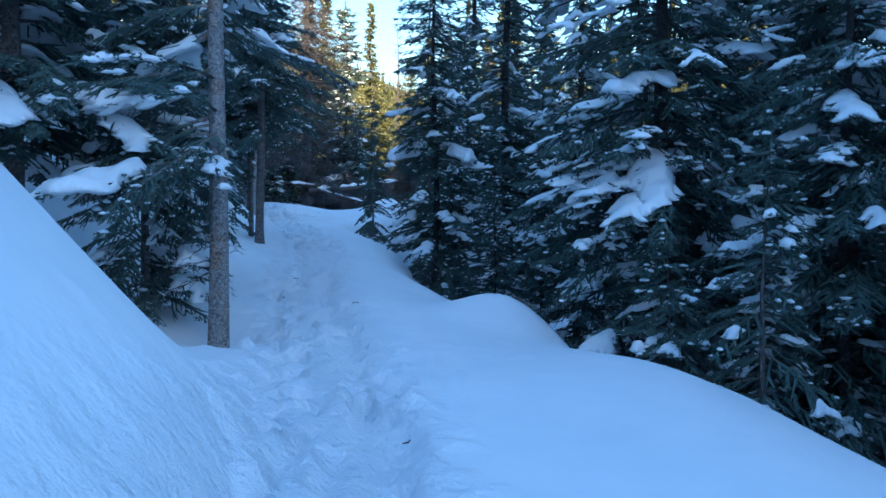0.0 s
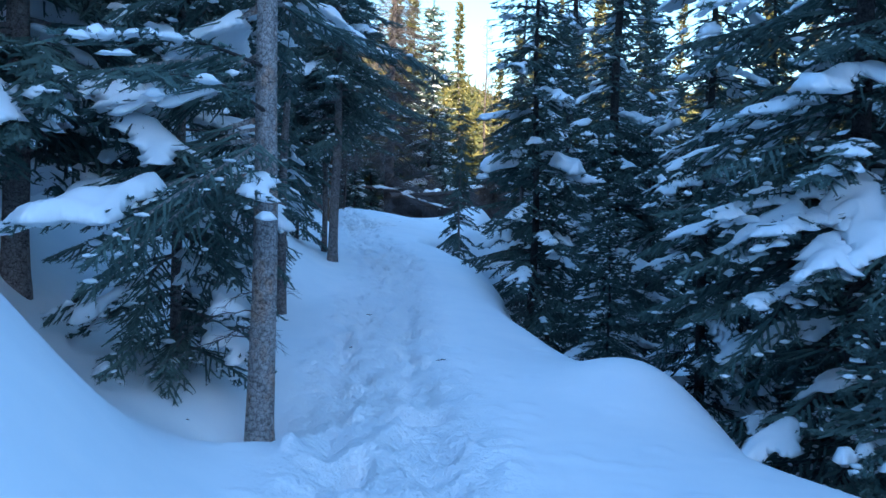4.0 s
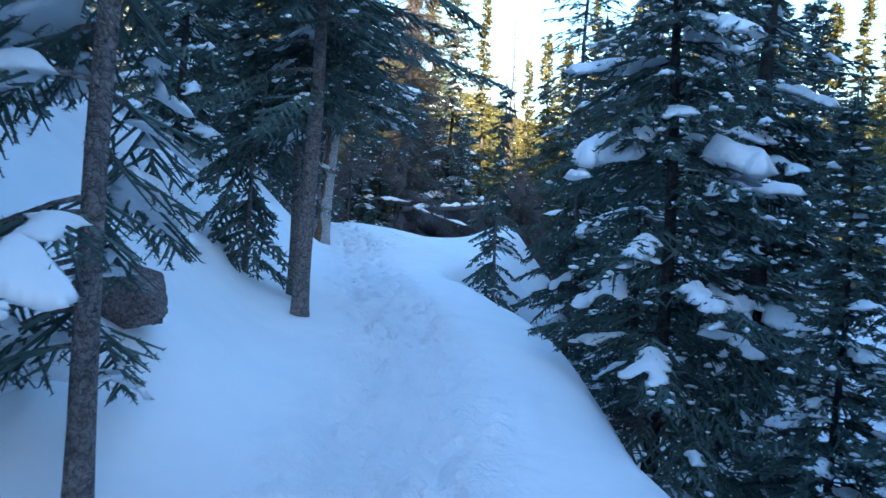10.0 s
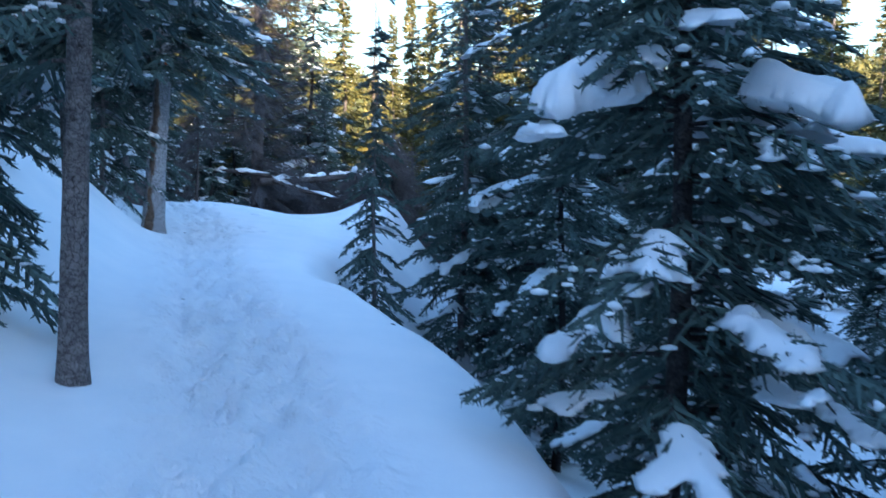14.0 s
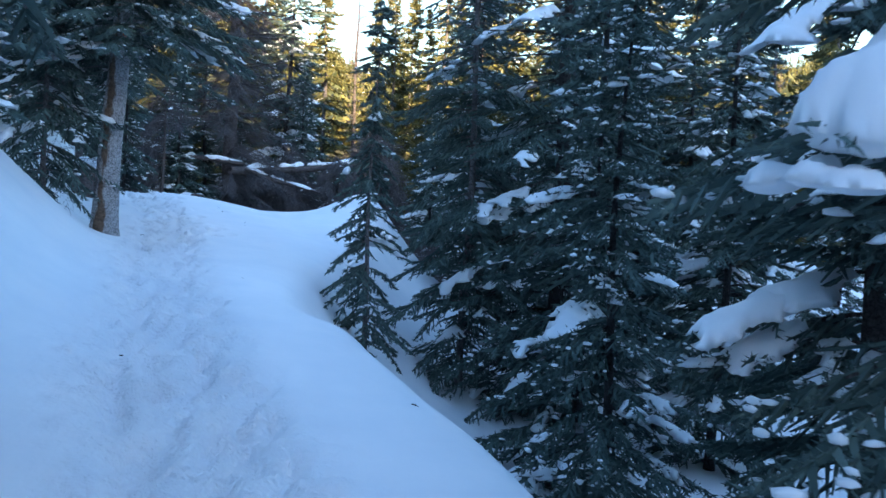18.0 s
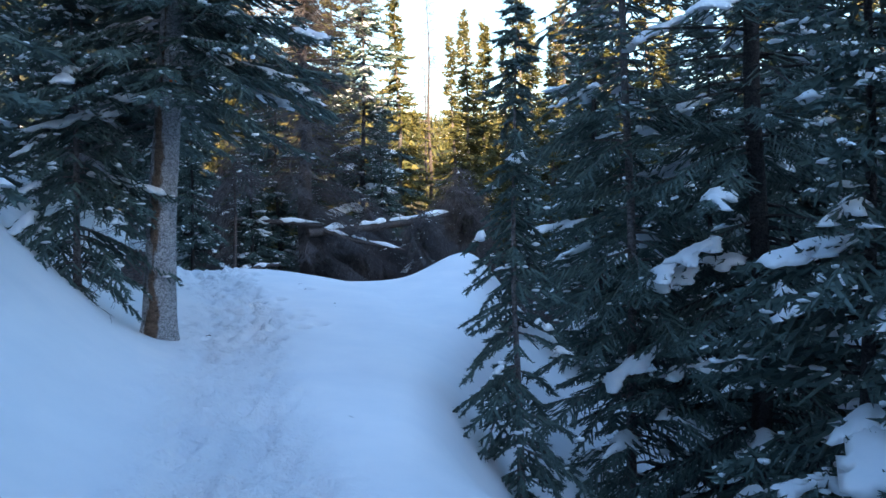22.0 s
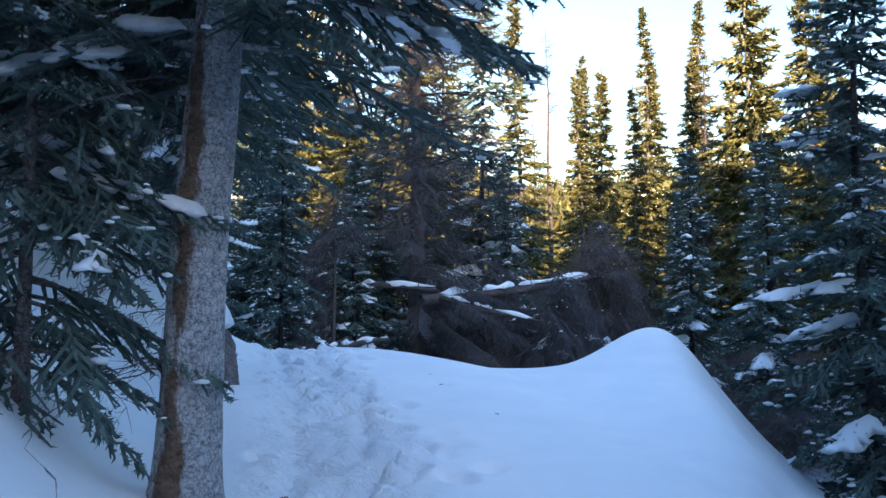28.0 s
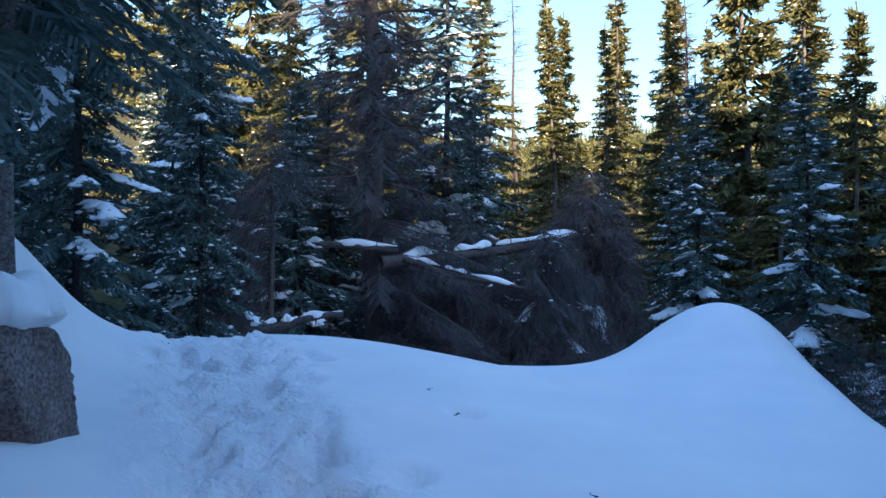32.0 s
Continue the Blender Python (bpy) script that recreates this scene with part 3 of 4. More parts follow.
def snow_on(branches, rs, share, size, cell):
    """Cakes of snow lying on some limbs, with lobes out along the side twigs: one mesh each."""
    loads = []
    for pts, f, L in branches:
        if L < 0.28 or rs.uniform() > share:
            continue
        span = pts[-1] - pts[0]
        across = unit(np.cross(span, (0, 0, 1.0)))
        along = lambda q: np.array([np.interp(q, np.linspace(0, 1, len(pts)), pts[:, k]) for k in range(3)])
        big = rs.uniform(0, 1) ** 2.2
        for k in range(1 if L < 0.7 else rs.randint(1, 3)):
            end = rs.uniform(0.7, 1.04) if k == 0 else rs.uniform(0.3, 0.7)
            start = max(0.15, end - (0.12 + 0.42 * big) * rs.uniform(0.7, 1.2))
            steps = max(2, int((end - start) * L / 0.06))
            spots, radii = [], []
            r0 = size * (0.036 + 0.030 * big) * min(1.25, 0.65 + 0.4 * L)
            for q in np.linspace(start, end, steps):
                c = along(min(q, 1.0))
                spots.append(c + across * rs.normal(0, 0.012)), radii.append(r0 * rs.uniform(0.7, 1.25))
                for sign in (-1, 1):
                    if rs.uniform() < 0.25 + 0.4 * big:
                        reach = size * rs.uniform(0.04, 0.16) * min(1.2, L) * (1.15 - 0.5 * q)
                        for j in range(1, max(2, int(reach / 0.055)) + 1):
                            o = reach * j / max(2, int(reach / 0.055))
                            spots.append(c + across * sign * o + unit(span) * o * 0.7 - np.array((0, 0, 0.55 * o)))
                            radii.append(r0 * rs.uniform(0.55, 0.95))
            loads.append(pad(spots, radii, size * rs.uniform(0.032, 0.058) * (0.8 + 0.5 * big), cell, rs))
    return loads


def fir(name, seed, h, d, radius, first, label, spacing=0.24, per=5, droop=0.5, taper=0.8, fill=0.95, twig_step=0.085,
        twig=0.24, hang=0.18, needle=(9, 0.045, 0.010, 0.014), snow=0.3, bits=1.0, snow_size=1.0, loads_as_parts=False, mat=None, bark=None, lean=(0, 0), bend=0.04,
        sides=16, one_side=None, at=None, ragged=0.0, group="forest trees", category="tree"):
    rs = np.random.RandomState(seed)
    tree = tagged(new(name), label, category, group)
    trunk, ph = trunk_mesh(h, d, rs, bark or BARK, lean, sides, bend)
    part("trunk", trunk, tree)
    br = boughs(h, first, radius, rs, spacing, per, droop, taper, fill, lean, ph, bend, one_side, 0.14 if sides > 8 else 0.5, ragged)
    if at:
        base = height(*at)
        br = [b for b in br if not np.any((np.abs(b[0][:, 0] + at[0] - trail_x(np.clip(b[0][:, 1] + at[1], -8, 38))) < 0.75) & (b[0][:, 2] + base < trail_z(np.clip(b[0][:, 1] + at[1], -8, 38)) + 2.45))]
    A, B, RA, RB = [], [], [], []
    ta, tb = [], []
    for pts, f, L in br:
        r0 = 0.006 + 0.011 * L
        s = np.linspace(1, 0.25, len(pts))
        A.append(pts[:-1]), B.append(pts[1:]), RA.append(r0 * s[:-1]), RB.append(r0 * s[1:])
        n = max(3, int(L / (twig_step if pts[0, 2] < 5.6 or sides <= 8 else 3.5 * twig_step)))
        pos = np.linspace(0.16 if L > 0.5 else 0.05, 1.0, n)
        p = np.stack([np.interp(pos, np.linspace(0, 1, len(pts)), pts[:, k]) for k in range(3)], -1)
        way = unit(np.gradient(pts, axis=0))
        w = np.stack([np.interp(pos, np.linspace(0, 1, len(pts)), way[:, k]) for k in range(3)], -1)
        across = unit(np.cross(w, (0, 0, 1.0)))
        for sign in (-1, 1):
            ln = twig * min(1.2, 0.5 + 0.6 * L) * (0.45 + 0.9 * (1 - pos) ** 0.7 * (pos > 0.02)) * rs.uniform(0.6, 1.15, n)
            q = p + (w * rs.uniform(0.5, 0.9, (n, 1)) + across * sign * rs.uniform(0.5, 1.0, (n, 1)) + np.stack((0 * pos, 0 * pos, rs.uniform(-0.55, 0.12, n) - hang * rs.uniform(0.4, 1.4, n)), -1)) * ln[:, None]
            ta.append(p), tb.append(q)
            fork = p + (q - p) * rs.uniform(0.35, 0.7, (n, 1))
            ta.append(fork), tb.append(fork + (w * 0.7 + across * sign * rs.uniform(-0.3, 0.5, (n, 1)) + np.array((0, 0, -0.35)) * rs.uniform(0, 1, (n, 1))) * ln[:, None] * 0.6)
        ta.append(pts[-2:-1]), tb.append(pts[-1:] + way[-1:] * 0.08)
        ta.append(p), tb.append(p + w * twig_step * 1.3)
    top = np.array([[lean[0] * h, lean[1] * h, h * 0.96]])
    ta.append(top), tb.append(top + np.array([[0, 0, h * 0.05]]))
    ta, tb = np.concatenate(ta), np.concatenate(tb)
    part("branchwork", tri_mesh("branchwork", *prisms(np.concatenate(A), np.concatenate(B), np.concatenate(RA), np.concatenate(RB)), bark or BARK), tree, kind="stuff")
    if needle:
        part("crown", tri_mesh("crown", *foliage(ta, tb, rs, *needle), mat or NEEDLES), tree, kind="stuff")
    else:
        part("twig_mass", tri_mesh("twig_mass", *prisms(ta, tb, 0.007, 0.003), mat or TWIGS), tree, kind="stuff")
    if snow > 0:
        loads = snow_on(br, rs, snow, snow_size, 0.029 if loads_as_parts else 0.045 if sides > 8 else 0.075)
        low = np.flatnonzero((ta[:, 2] < 6.5) | (sides <= 8))
        pick = low[rs.uniform(0, 1, len(low)) < bits * (0.085 if sides > 8 else 0.10)]
        mid = ta[pick] + (tb[pick] - ta[pick]) * rs.uniform(0.3, 1.0, (len(pick), 1))
        if len(mid):
            part("snow_dusting", tri_mesh("snow_dusting", *crumbs(mid, 0.042 if sides > 8 else 0.065, rs), SNOW_LOAD, True), tree, "small bits of snow caught on the twigs", "stuff")
        if loads_as_parts:
            for v, f in loads:
                part("snow_clump", tri_mesh("snow_clump", v, f, SNOW_LOAD, True), tree, "white snow lying on a bough")
        elif loads:
            off = np.cumsum([0] + [len(v) for v, _ in loads[:-1]])
            part("snow_load", tri_mesh("snow_load", np.concatenate([v for v, _ in loads]), np.concatenate([f + o for (_, f), o in zip(loads, off)]), SNOW_LOAD, True), tree, "white snow lying on the boughs", "stuff")
    return tree


def plant(name, seed, h, d, radius, first, label, x, y, **more):
    """A tree of its own, its boughs kept clear of the walking line."""
    tree = fir(name, seed, h, d, radius, first, label, at=(x, y), **more)
    tree.matrix_basis = pose(x, y, height(x, y) - 0.05)
    return tree


NEAR = (20, 0.030, 0.007, 0.012)


def bare_limbs(tree, seed, z0, z1, count, reach, spread=None):
    """Thin dead limbs on the lower trunk, each a part of the tree."""
    rs = np.random.RandomState(seed)
    for i in range(count):
        az = rs.uniform(0, 6.28) if spread is None else rs.normal(spread, 0.7)
        L, z = reach * rs.uniform(0.4, 1.0), rs.uniform(z0, z1)
        s = np.linspace(0, 1, 12)
        wob = np.cumsum(rs.normal(0, 0.12, 12))
        p = np.stack((np.cos(az + wob) * s * L, np.sin(az + wob) * s * L, z + L * (0.1 * s - rs.uniform(0.25, 0.6) * s ** 2) + rs.normal(0, 0.008, 12)), -1)
        a, b, r0, r1 = [*p[:-1]], [*p[1:]], [*(0.0065 * (1 - s[:-1] * 0.8))], [*(0.0065 * (1 - s[1:] * 0.8))]
        for k in range(3, 12):
            for j in (-1, 1):
                way = unit(p[k] - p[k - 1])
                e = p[k]
                d = unit(way * rs.uniform(0.5, 1.0) + j * np.array((-way[1], way[0], 0)) * rs.uniform(0.4, 0.9) + rs.normal(0, 0.2, 3) - np.array((0, 0, 0.25)))
                for step in range(3):
                    q = e + d * L * rs.uniform(0.04, 0.10)
                    a.append(e), b.append(q), r0.append(0.0026 - 0.0006 * step), r1.append(0.002 - 0.0006 * step)
                    e, d = q, unit(d + rs.normal(0, 0.35, 3) - np.array((0, 0, 0.2)))
        part("bare_limb", tri_mesh("bare_limb", *prisms(np.array(a), np.array(b), np.array(r0), np.array(r1)), DEAD_TWIGS_SHADED), tree, "thin leafless dead limb")
    return tree


FINE = (9, 0.046, 0.013, 0.018)
MID = (5, 0.065, 0.022, 0.024)
# trees beside the trail
scaly = bare_limbs(plant("spruce_tree", 11, 10.5, 0.21, 1.9, 1.9, "tall spruce with a bare scaly trunk and snow-laden boughs", -2.24, 8.86, needle=NEAR, twig_step=0.065, loads_as_parts=True, snow=0.5, snow_size=1.6, bark=BARK_WORN, one_side=2.6, bend=0.02), 1, 0.9, 2.2, 12, 0.9, 2.8)
plant("spruce_tree", 12, 10.0, 0.22, 2.1, 1.3, "grey-trunked spruce on the uphill side with snowy boughs", -4.6, 9.4, needle=MID, snow=0.5, snow_size=1.7, per=6)
plant("fir_tree", 13, 6.5, 0.10, 1.1, 0.3, "young fir with drooping snow-covered boughs in the hollow", -3.25, 9.6, needle=NEAR, twig_step=0.065, loads_as_parts=True, snow=0.5, snow_size=1.35, per=6, spacing=0.22)
plant("fir_tree", 14, 6.5, 0.12, 1.25, 0.8, "thin leaning fir with sparse drooping boughs and lumps of snow", -3.15, 12.35, one_side=3.1, needle=NEAR, twig_step=0.065, loads_as_parts=True, snow=0.6, snow_size=1.4, fill=0.9, lean=(0.012, 0.02), droop=0.7)
bare_limbs(plant("spruce_tree", 15, 10.5, 0.18, 2.0, 2.2, "spruce with a bare brown-grey trunk and wide dark boughs", -3.82, 17.83, needle=FINE, loads_as_parts=True, snow=0.4, bark=BARK, lean=(0.006, 0), snow_size=1.2), 2, 1.7, 2.4, 4, 0.5)
plant("fir_tree", 16, 3.2, 0.07, 0.9, 0.35, "small fir with drooping half-bare boughs on the snow bank", -4.7, 18.5, needle=MID, snow=0.1, fill=0.7, droop=0.9)
plant("spruce_tree", 17, 9.5, 0.11, 1.3, 2.4, "slim grey-trunked spruce standing behind another", -4.25, 18.9, needle=MID, snow=0.25)
bare_limbs(plant("fir_tree", 18, 11.0, 0.40, 2.15, 2.8, "stout fir with pale grey bark worn brown, marked for the trail", -6.44, 28.4, needle=FINE, loads_as_parts=True, snow=0.25, bark=BARK_PALE, lean=(0.055, 0.03), bend=0.02, twig=0.3, spacing=0.21, snow_size=1.2, per=8, droop=0.45), 3, 0.8, 2.9, 26, 1.4, 2.9)
plant("fir_tree", 19, 4.8, 0.09, 1.15, 0.2, "young fir with drooping boughs on the snow bank", -7.25, 28.0, needle=FINE, loads_as_parts=True, snow=0.4, droop=0.75, per=7)
plant("spruce_tree", 20, 9.5, 0.17, 2.2, 2.2, "grey-trunked spruce above the boulder", -8.42, 33.0, spacing=0.22, per=7, needle=MID, snow=0.3)
# creek side
bent = bare_limbs(plant("fir_tree", 21, 13.0, 0.22, 2.0, 0.15, "dark fir with long boughs bent down under snow", 2.7, 10.4, taper=0.55, needle=FINE, loads_as_parts=True, snow=0.55, snow_size=1.35, bits=1.5, bark=BARK_DARK, droop=0.55), 6, 0.1, 1.0, 12, 1.2)
heavy = plant("fir_tree", 22, 11.0, 0.13, 1.6, 0.3, "dark fir with heavy snow on its lower boughs", 4.2, 8.9, taper=0.6, needle=FINE, loads_as_parts=True, snow=0.55, snow_size=1.3, bits=1.5, bark=BARK_DARK, droop=0.6)
plant("fir_tree", 23, 3.6, 0.08, 1.0, 0.15, "young fir bowed under snow on the slope", 3.0, 7.9, needle=FINE, loads_as_parts=True, snow=0.55, snow_size=1.4, droop=0.7)
plant("fir_tree", 31, 2.3, 0.06, 0.85, 0.08, "little fir half buried in snow on the slope", 2.35, 8.75, needle=FINE, loads_as_parts=True, snow=0.4, snow_size=1.2, per=6, droop=0.6)
plant("fir_tree", 32, 9.0, 0.15, 1.6, 0.2, "dark fir flecked with snow below the path", 3.3, 26.6, taper=0.7, needle=MID, snow=0.45, snow_size=1.5, bark=BARK_DARK)
capped = bare_limbs(plant("fir_tree", 24, 8.5, 0.15, 1.35, 0.25, "fir with two thick snow caps on its boughs", -0.1, 17.1, taper=0.7, needle=FINE, loads_as_parts=True, snow=0.42, snow_size=1.35, bits=1.4, bark=BARK_DARK, droop=0.5), 4, 0.1, 1.0, 14, 1.0)
plant("spruce_tree", 25, 15.0, 0.26, 1.5, 0.25, "tall dark spruce with a straight trunk", 1.6, 20.3, taper=0.6, needle=MID, snow=0.35, bark=BARK_DARK, snow_size=1.5)
plant("fir_tree", 26, 13.0, 0.18, 1.5, 0.3, "dark fir with lumps of snow on its boughs", 2.8, 17.0, taper=0.6, needle=FINE, loads_as_parts=True, snow=0.7, snow_size=1.4, bits=1.4, droop=0.65, bark=BARK_DARK)
plant("fir_tree", 27, 5.3, 0.08, 0.74, 0.12, "slender young fir with a pointed top and few snow lumps", -2.1, 26.4, taper=0.8, needle=FINE, loads_as_parts=True, snow=0.12, snow_size=1.5, spacing=0.2, per=5, droop=0.85, twig=0.17, bits=0.3)
plant("fir_tree", 28, 17.0, 0.13, 1.45, 0.3, "slim fir with a light grey stem and fine boughs", -0.4, 28.9, taper=0.5, needle=FINE, snow=0.12, snow_size=1.2, bits=0.25)
bare_limbs(plant("fir_tree", 29, 18.5, 0.27, 2.3, 0.4, "broad dark fir flecked with snow", 1.1, 28.4, taper=0.5, needle=FINE, loads_as_parts=True, snow=0.22, snow_size=1.5, bits=0.5, bark=BARK_DARK), 5, 0.1, 1.6, 22, 1.5)
plant("fir_tree", 30, 9.0, 0.16, 2.0, 0.4, "dark fir flecked with snow on the creek side", 4.2, 30.6, taper=0.6, needle=MID, snow=0.4, bark=BARK_DARK, snow_size=1.6)


def laden_bough(tree, seed, tip, size, thick=0.75):
    """A bough of a tree, from its stem out to the tip, with a thick cap of snow on the outer end."""
    rs = np.random.RandomState(seed)
    t = np.linspace(0, 1, 12)[:, None]
    tip = np.array(tip)
    p = np.array((0, 0, tip[2] + 0.10)) * (1 - t) + tip * t + np.array((0, 0, 0.10)) * np.sin(t * 3.1)
    way = unit(tip * np.array((1, 1, 0)))
    across = np.array((-way[1], way[0], 0))
    a, b = [p[:-1]], [p[1:]]
    for k in range(70):
        q = p[0] + (p - p[0])[rs.randint(2, 12)] + rs.normal(0, 0.02, 3)
        a.append(q[None]), b.append((q + (way * rs.uniform(0.3, 0.9) + across * rs.uniform(-1, 1) - np.array((0, 0, rs.uniform(0, 0.5)))) * rs.uniform(0.12, 0.26))[None])
    a, b = np.concatenate(a), np.concatenate(b)
    limb = part("bough", tri_mesh("bough", *tube(p, np.linspace(0.016, 0.005, 12), 6), BARK_DARK, True), tree)
    part("sprays", tri_mesh("sprays", *foliage(a, b, rs, 12, 0.04, 0.011, 0.013), NEEDLES), limb, kind="stuff")
    spots, radii = [], []
    for q in np.linspace(0.50, 1.0, 7):
        c = p[0] + (tip - p[0]) * q + np.array((0, 0, 0.10)) * math.sin(q * 3.1)
        spots.append(c + across * rs.normal(0, 0.02)), radii.append(size * rs.uniform(0.40, 0.62))
        o = size * rs.uniform(0.35, 0.75)
        spots.append(c + across * o * rs.choice((-1, 1)) - np.array((0, 0, 0.25 * o))), radii.append(size * rs.uniform(0.32, 0.5))
    part("snow_cap", tri_mesh("snow_cap", *pad(spots, radii, size * thick, 0.022, rs), SNOW_LOAD, True), limb, "thick rounded cap of snow")
    spots, radii = [], []
    for k in range(8):
        o = rs.uniform(-1, 1) * size
        spots.append(p[5] + (p[11] - p[5]) * rs.uniform(0.2, 1.25) + across * o - np.array((0, 0, 0.08 + 0.35 * abs(o)))), radii.append(size * rs.uniform(0.2, 0.38))
    part("snow_clump", tri_mesh("snow_clump", *pad(spots, radii, size * 0.3, 0.022, rs), SNOW_LOAD, True), limb, "flat ragged snow below the cap")


# tree, seed, tip of the bough in the place, width and relative thickness of its snow
for tree, seed, tip, size, thick in ((capped, 1, (-0.95, 16.7, 2.32), 0.22, 0.8), (capped, 2, (0.62, 16.6, 2.30), 0.20, 0.8), (capped, 3, (0.2, 16.1, 1.1), 0.15, 0.45), (capped, 4, (0.55, 16.1, 0.75), 0.14, 0.45), (capped, 5, (-0.5, 16.3, 1.5), 0.14, 0.45),
                                     (bent, 6, (1.65, 10.0, 2.42), 0.19, 0.35), (bent, 7, (1.62, 9.1, 1.42), 0.2, 0.35), (bent, 8, (1.27, 9.7, 1.55), 0.18, 0.35), (bent, 9, (1.5, 9.3, 0.85), 0.17, 0.35), (bent, 10, (2.0, 8.9, 2.0), 0.16, 0.35),
                                     (heavy, 11, (2.8, 8.3, 0.88), 0.16, 0.4), (heavy, 12, (3.2, 8.1, 1.04), 0.15, 0.4), (heavy, 13, (3.5, 7.9, 1.7), 0.16, 0.35),
                                     (scaly, 14, (-2.02, 8.0, 1.56), 0.14, 0.4), (scaly, 15, (-2.27, 6.7, 2.12), 0.12, 0.4), (scaly, 16, (-2.9, 7.3, 2.45), 0.13, 0.4), (scaly, 17, (-2.85, 7.8, 1.45), 0.11, 0.35)):
    laden_bough(tree, seed, [a - b for a, b in zip(tip, tree.matrix_basis.translation)], size, thick)

# more firs down the slope, up the bank and on the flats: a few shapes repeated
SHAPES = [fir("fir_tree", 41, 9.0, 0.17, 1.6, 0.2, "dark fir flecked with snow in the creek woods", needle=(3, 0.11, 0.04, 0.032), twig_step=0.13, spacing=0.28, snow=0.45, snow_size=1.3, bark=BARK_DARK, sides=8),
          fir("fir_tree", 42, 10.5, 0.2, 1.9, 0.25, "tall dark fir with snow on its boughs in the woods", needle=(3, 0.11, 0.04, 0.032), twig_step=0.13, spacing=0.3, snow=0.4, snow_size=1.3, bark=BARK_DARK, sides=8)]
FAR = [fir("pine_tree", 51, 16.0, 0.3, 2.9, 0.8, "sunlit yellow-green conifer on the far side of the valley", needle=(2, 0.20, 0.075, 0.055), twig_step=0.2, twig=0.42, spacing=0.42, snow=0.08, mat=NEEDLES_SUNLIT, sides=8, droop=0.3, taper=1.2, ragged=0.3),
       fir("pine_tree", 52, 19.0, 0.32, 2.5, 1.5, "narrow sunlit spruce with a pointed top across the valley", needle=(2, 0.20, 0.075, 0.055), twig_step=0.2, twig=0.36, spacing=0.45, snow=0.05, mat=NEEDLES_SUNLIT, sides=8, droop=0.45, taper=1.2, ragged=0.3),
       fir("pine_tree", 53, 13.0, 0.26, 2.9, 0.6, "bushy sunlit conifer across the valley", needle=(2, 0.20, 0.08, 0.06), twig_step=0.2, twig=0.45, spacing=0.38, snow=0.08, mat=NEEDLES_SUNLIT, sides=8, droop=0.25, taper=1.2, ragged=0.3)]
SNAGS = [fir("dead_tree", 61, 17.0, 0.26, 1.1, 2.5, "bare dead conifer with short broken branches", needle=None, twig_step=0.3, twig=0.3, spacing=0.5, per=4, snow=0, bark=DEAD, sides=8, droop=0.2, fill=0.8, group="dead trees"),
         fir("dead_tree", 62, 15.0, 0.24, 1.4, 3.5, "rusty-needled dying conifer across the valley", needle=(2, 0.14, 0.04, 0.03), twig_step=0.24, twig=0.3, spacing=0.5, per=4, snow=0, mat=NEEDLES_RED, bark=DEAD, sides=8, droop=0.35, group="dead trees")]


def scatter(shapes, spots, rs, lo, hi):
    used = set()
    for x, y in spots:
        s = shapes[rs.randint(len(shapes))]
        k = rs.uniform(lo, hi)
        m = pose(x, y, height(x, y) - 0.1, 0, 0, rs.uniform(0, 360)) @ Matrix.Diagonal((k * rs.uniform(0.9, 1.15), k * rs.uniform(0.9, 1.15), k, 1))
        if s.name in used:
            copy_thing(s, m)
        else:
            s.matrix_basis = m
            used.add(s.name)


rs = np.random.RandomState(77)
WOODS = [(5.5, 12.5), (6.5, 7.5), (5.2, 5.2), (7.5, 10.0), (4.4, 14.5), (6.5, 16.0), (4.8, 20.5), (8.5, 19.5), (9.5, 14.0), (4.0, 33.0), (2.2, 33.5), 
         (-6.2, 10.5), (-5.4, 6.4), (-7.5, 8.0), (-6.4, 14.0), (-8.3, 12.0), (-7.6, 17.5), (-7.0, 21.5), (-9.4, 20.0), (-8.4, 25.0), (-9.6, 28.5), (-10.8, 24.0), (-10.6, 31.5), (-11.8, 35.5), (-9.8, 41.0), (-12.5, 40.0), (-14.5, 52.0), (-18.0, 50.0), (-21.0, 47.0), (-12.0, 56.0), (-16.5, 57.0), (-20.5, 55.0), (-24.0, 52.0), (-10.0, 60.0), (-19.0, 62.0), (-14.0, 63.0), (-25.0, 60.0), (-16.0, 41.5), (-19.5, 39.0), (-14.0, 44.0), (-12.2, 46.5), (-11.0, 43.0), (-9.4, 46.5), (-13.0, 50.0), (-10.5, 51.0), (-15.5, 48.0), (-8.2, 53.0), (-17.0, 43.0), (-5.5, 56.0), (0.6, 36.2), (2.6, 41.0), (0.4, 22.8), (0.8, 25.2), (-15.5, 38.0), (3.4, 38.0), (6.0, 40.0),
         (0.9, 53.4), (4.6, 43.5), (8.0, 45.5), (-3.0, -6.5), (3.5, -5.0), (6.0, -9.0), (-7.0, -4.0), (0.5, -13.0), (-5.0, -12.0), (8.0, 0.5), (-6.5, 1.5)]
creek = [p for p in WOODS if p[0] > 3 and -2 < p[1] < 37]
scatter(SHAPES, [p for p in WOODS if p not in creek], rs, 0.75, 1.08)
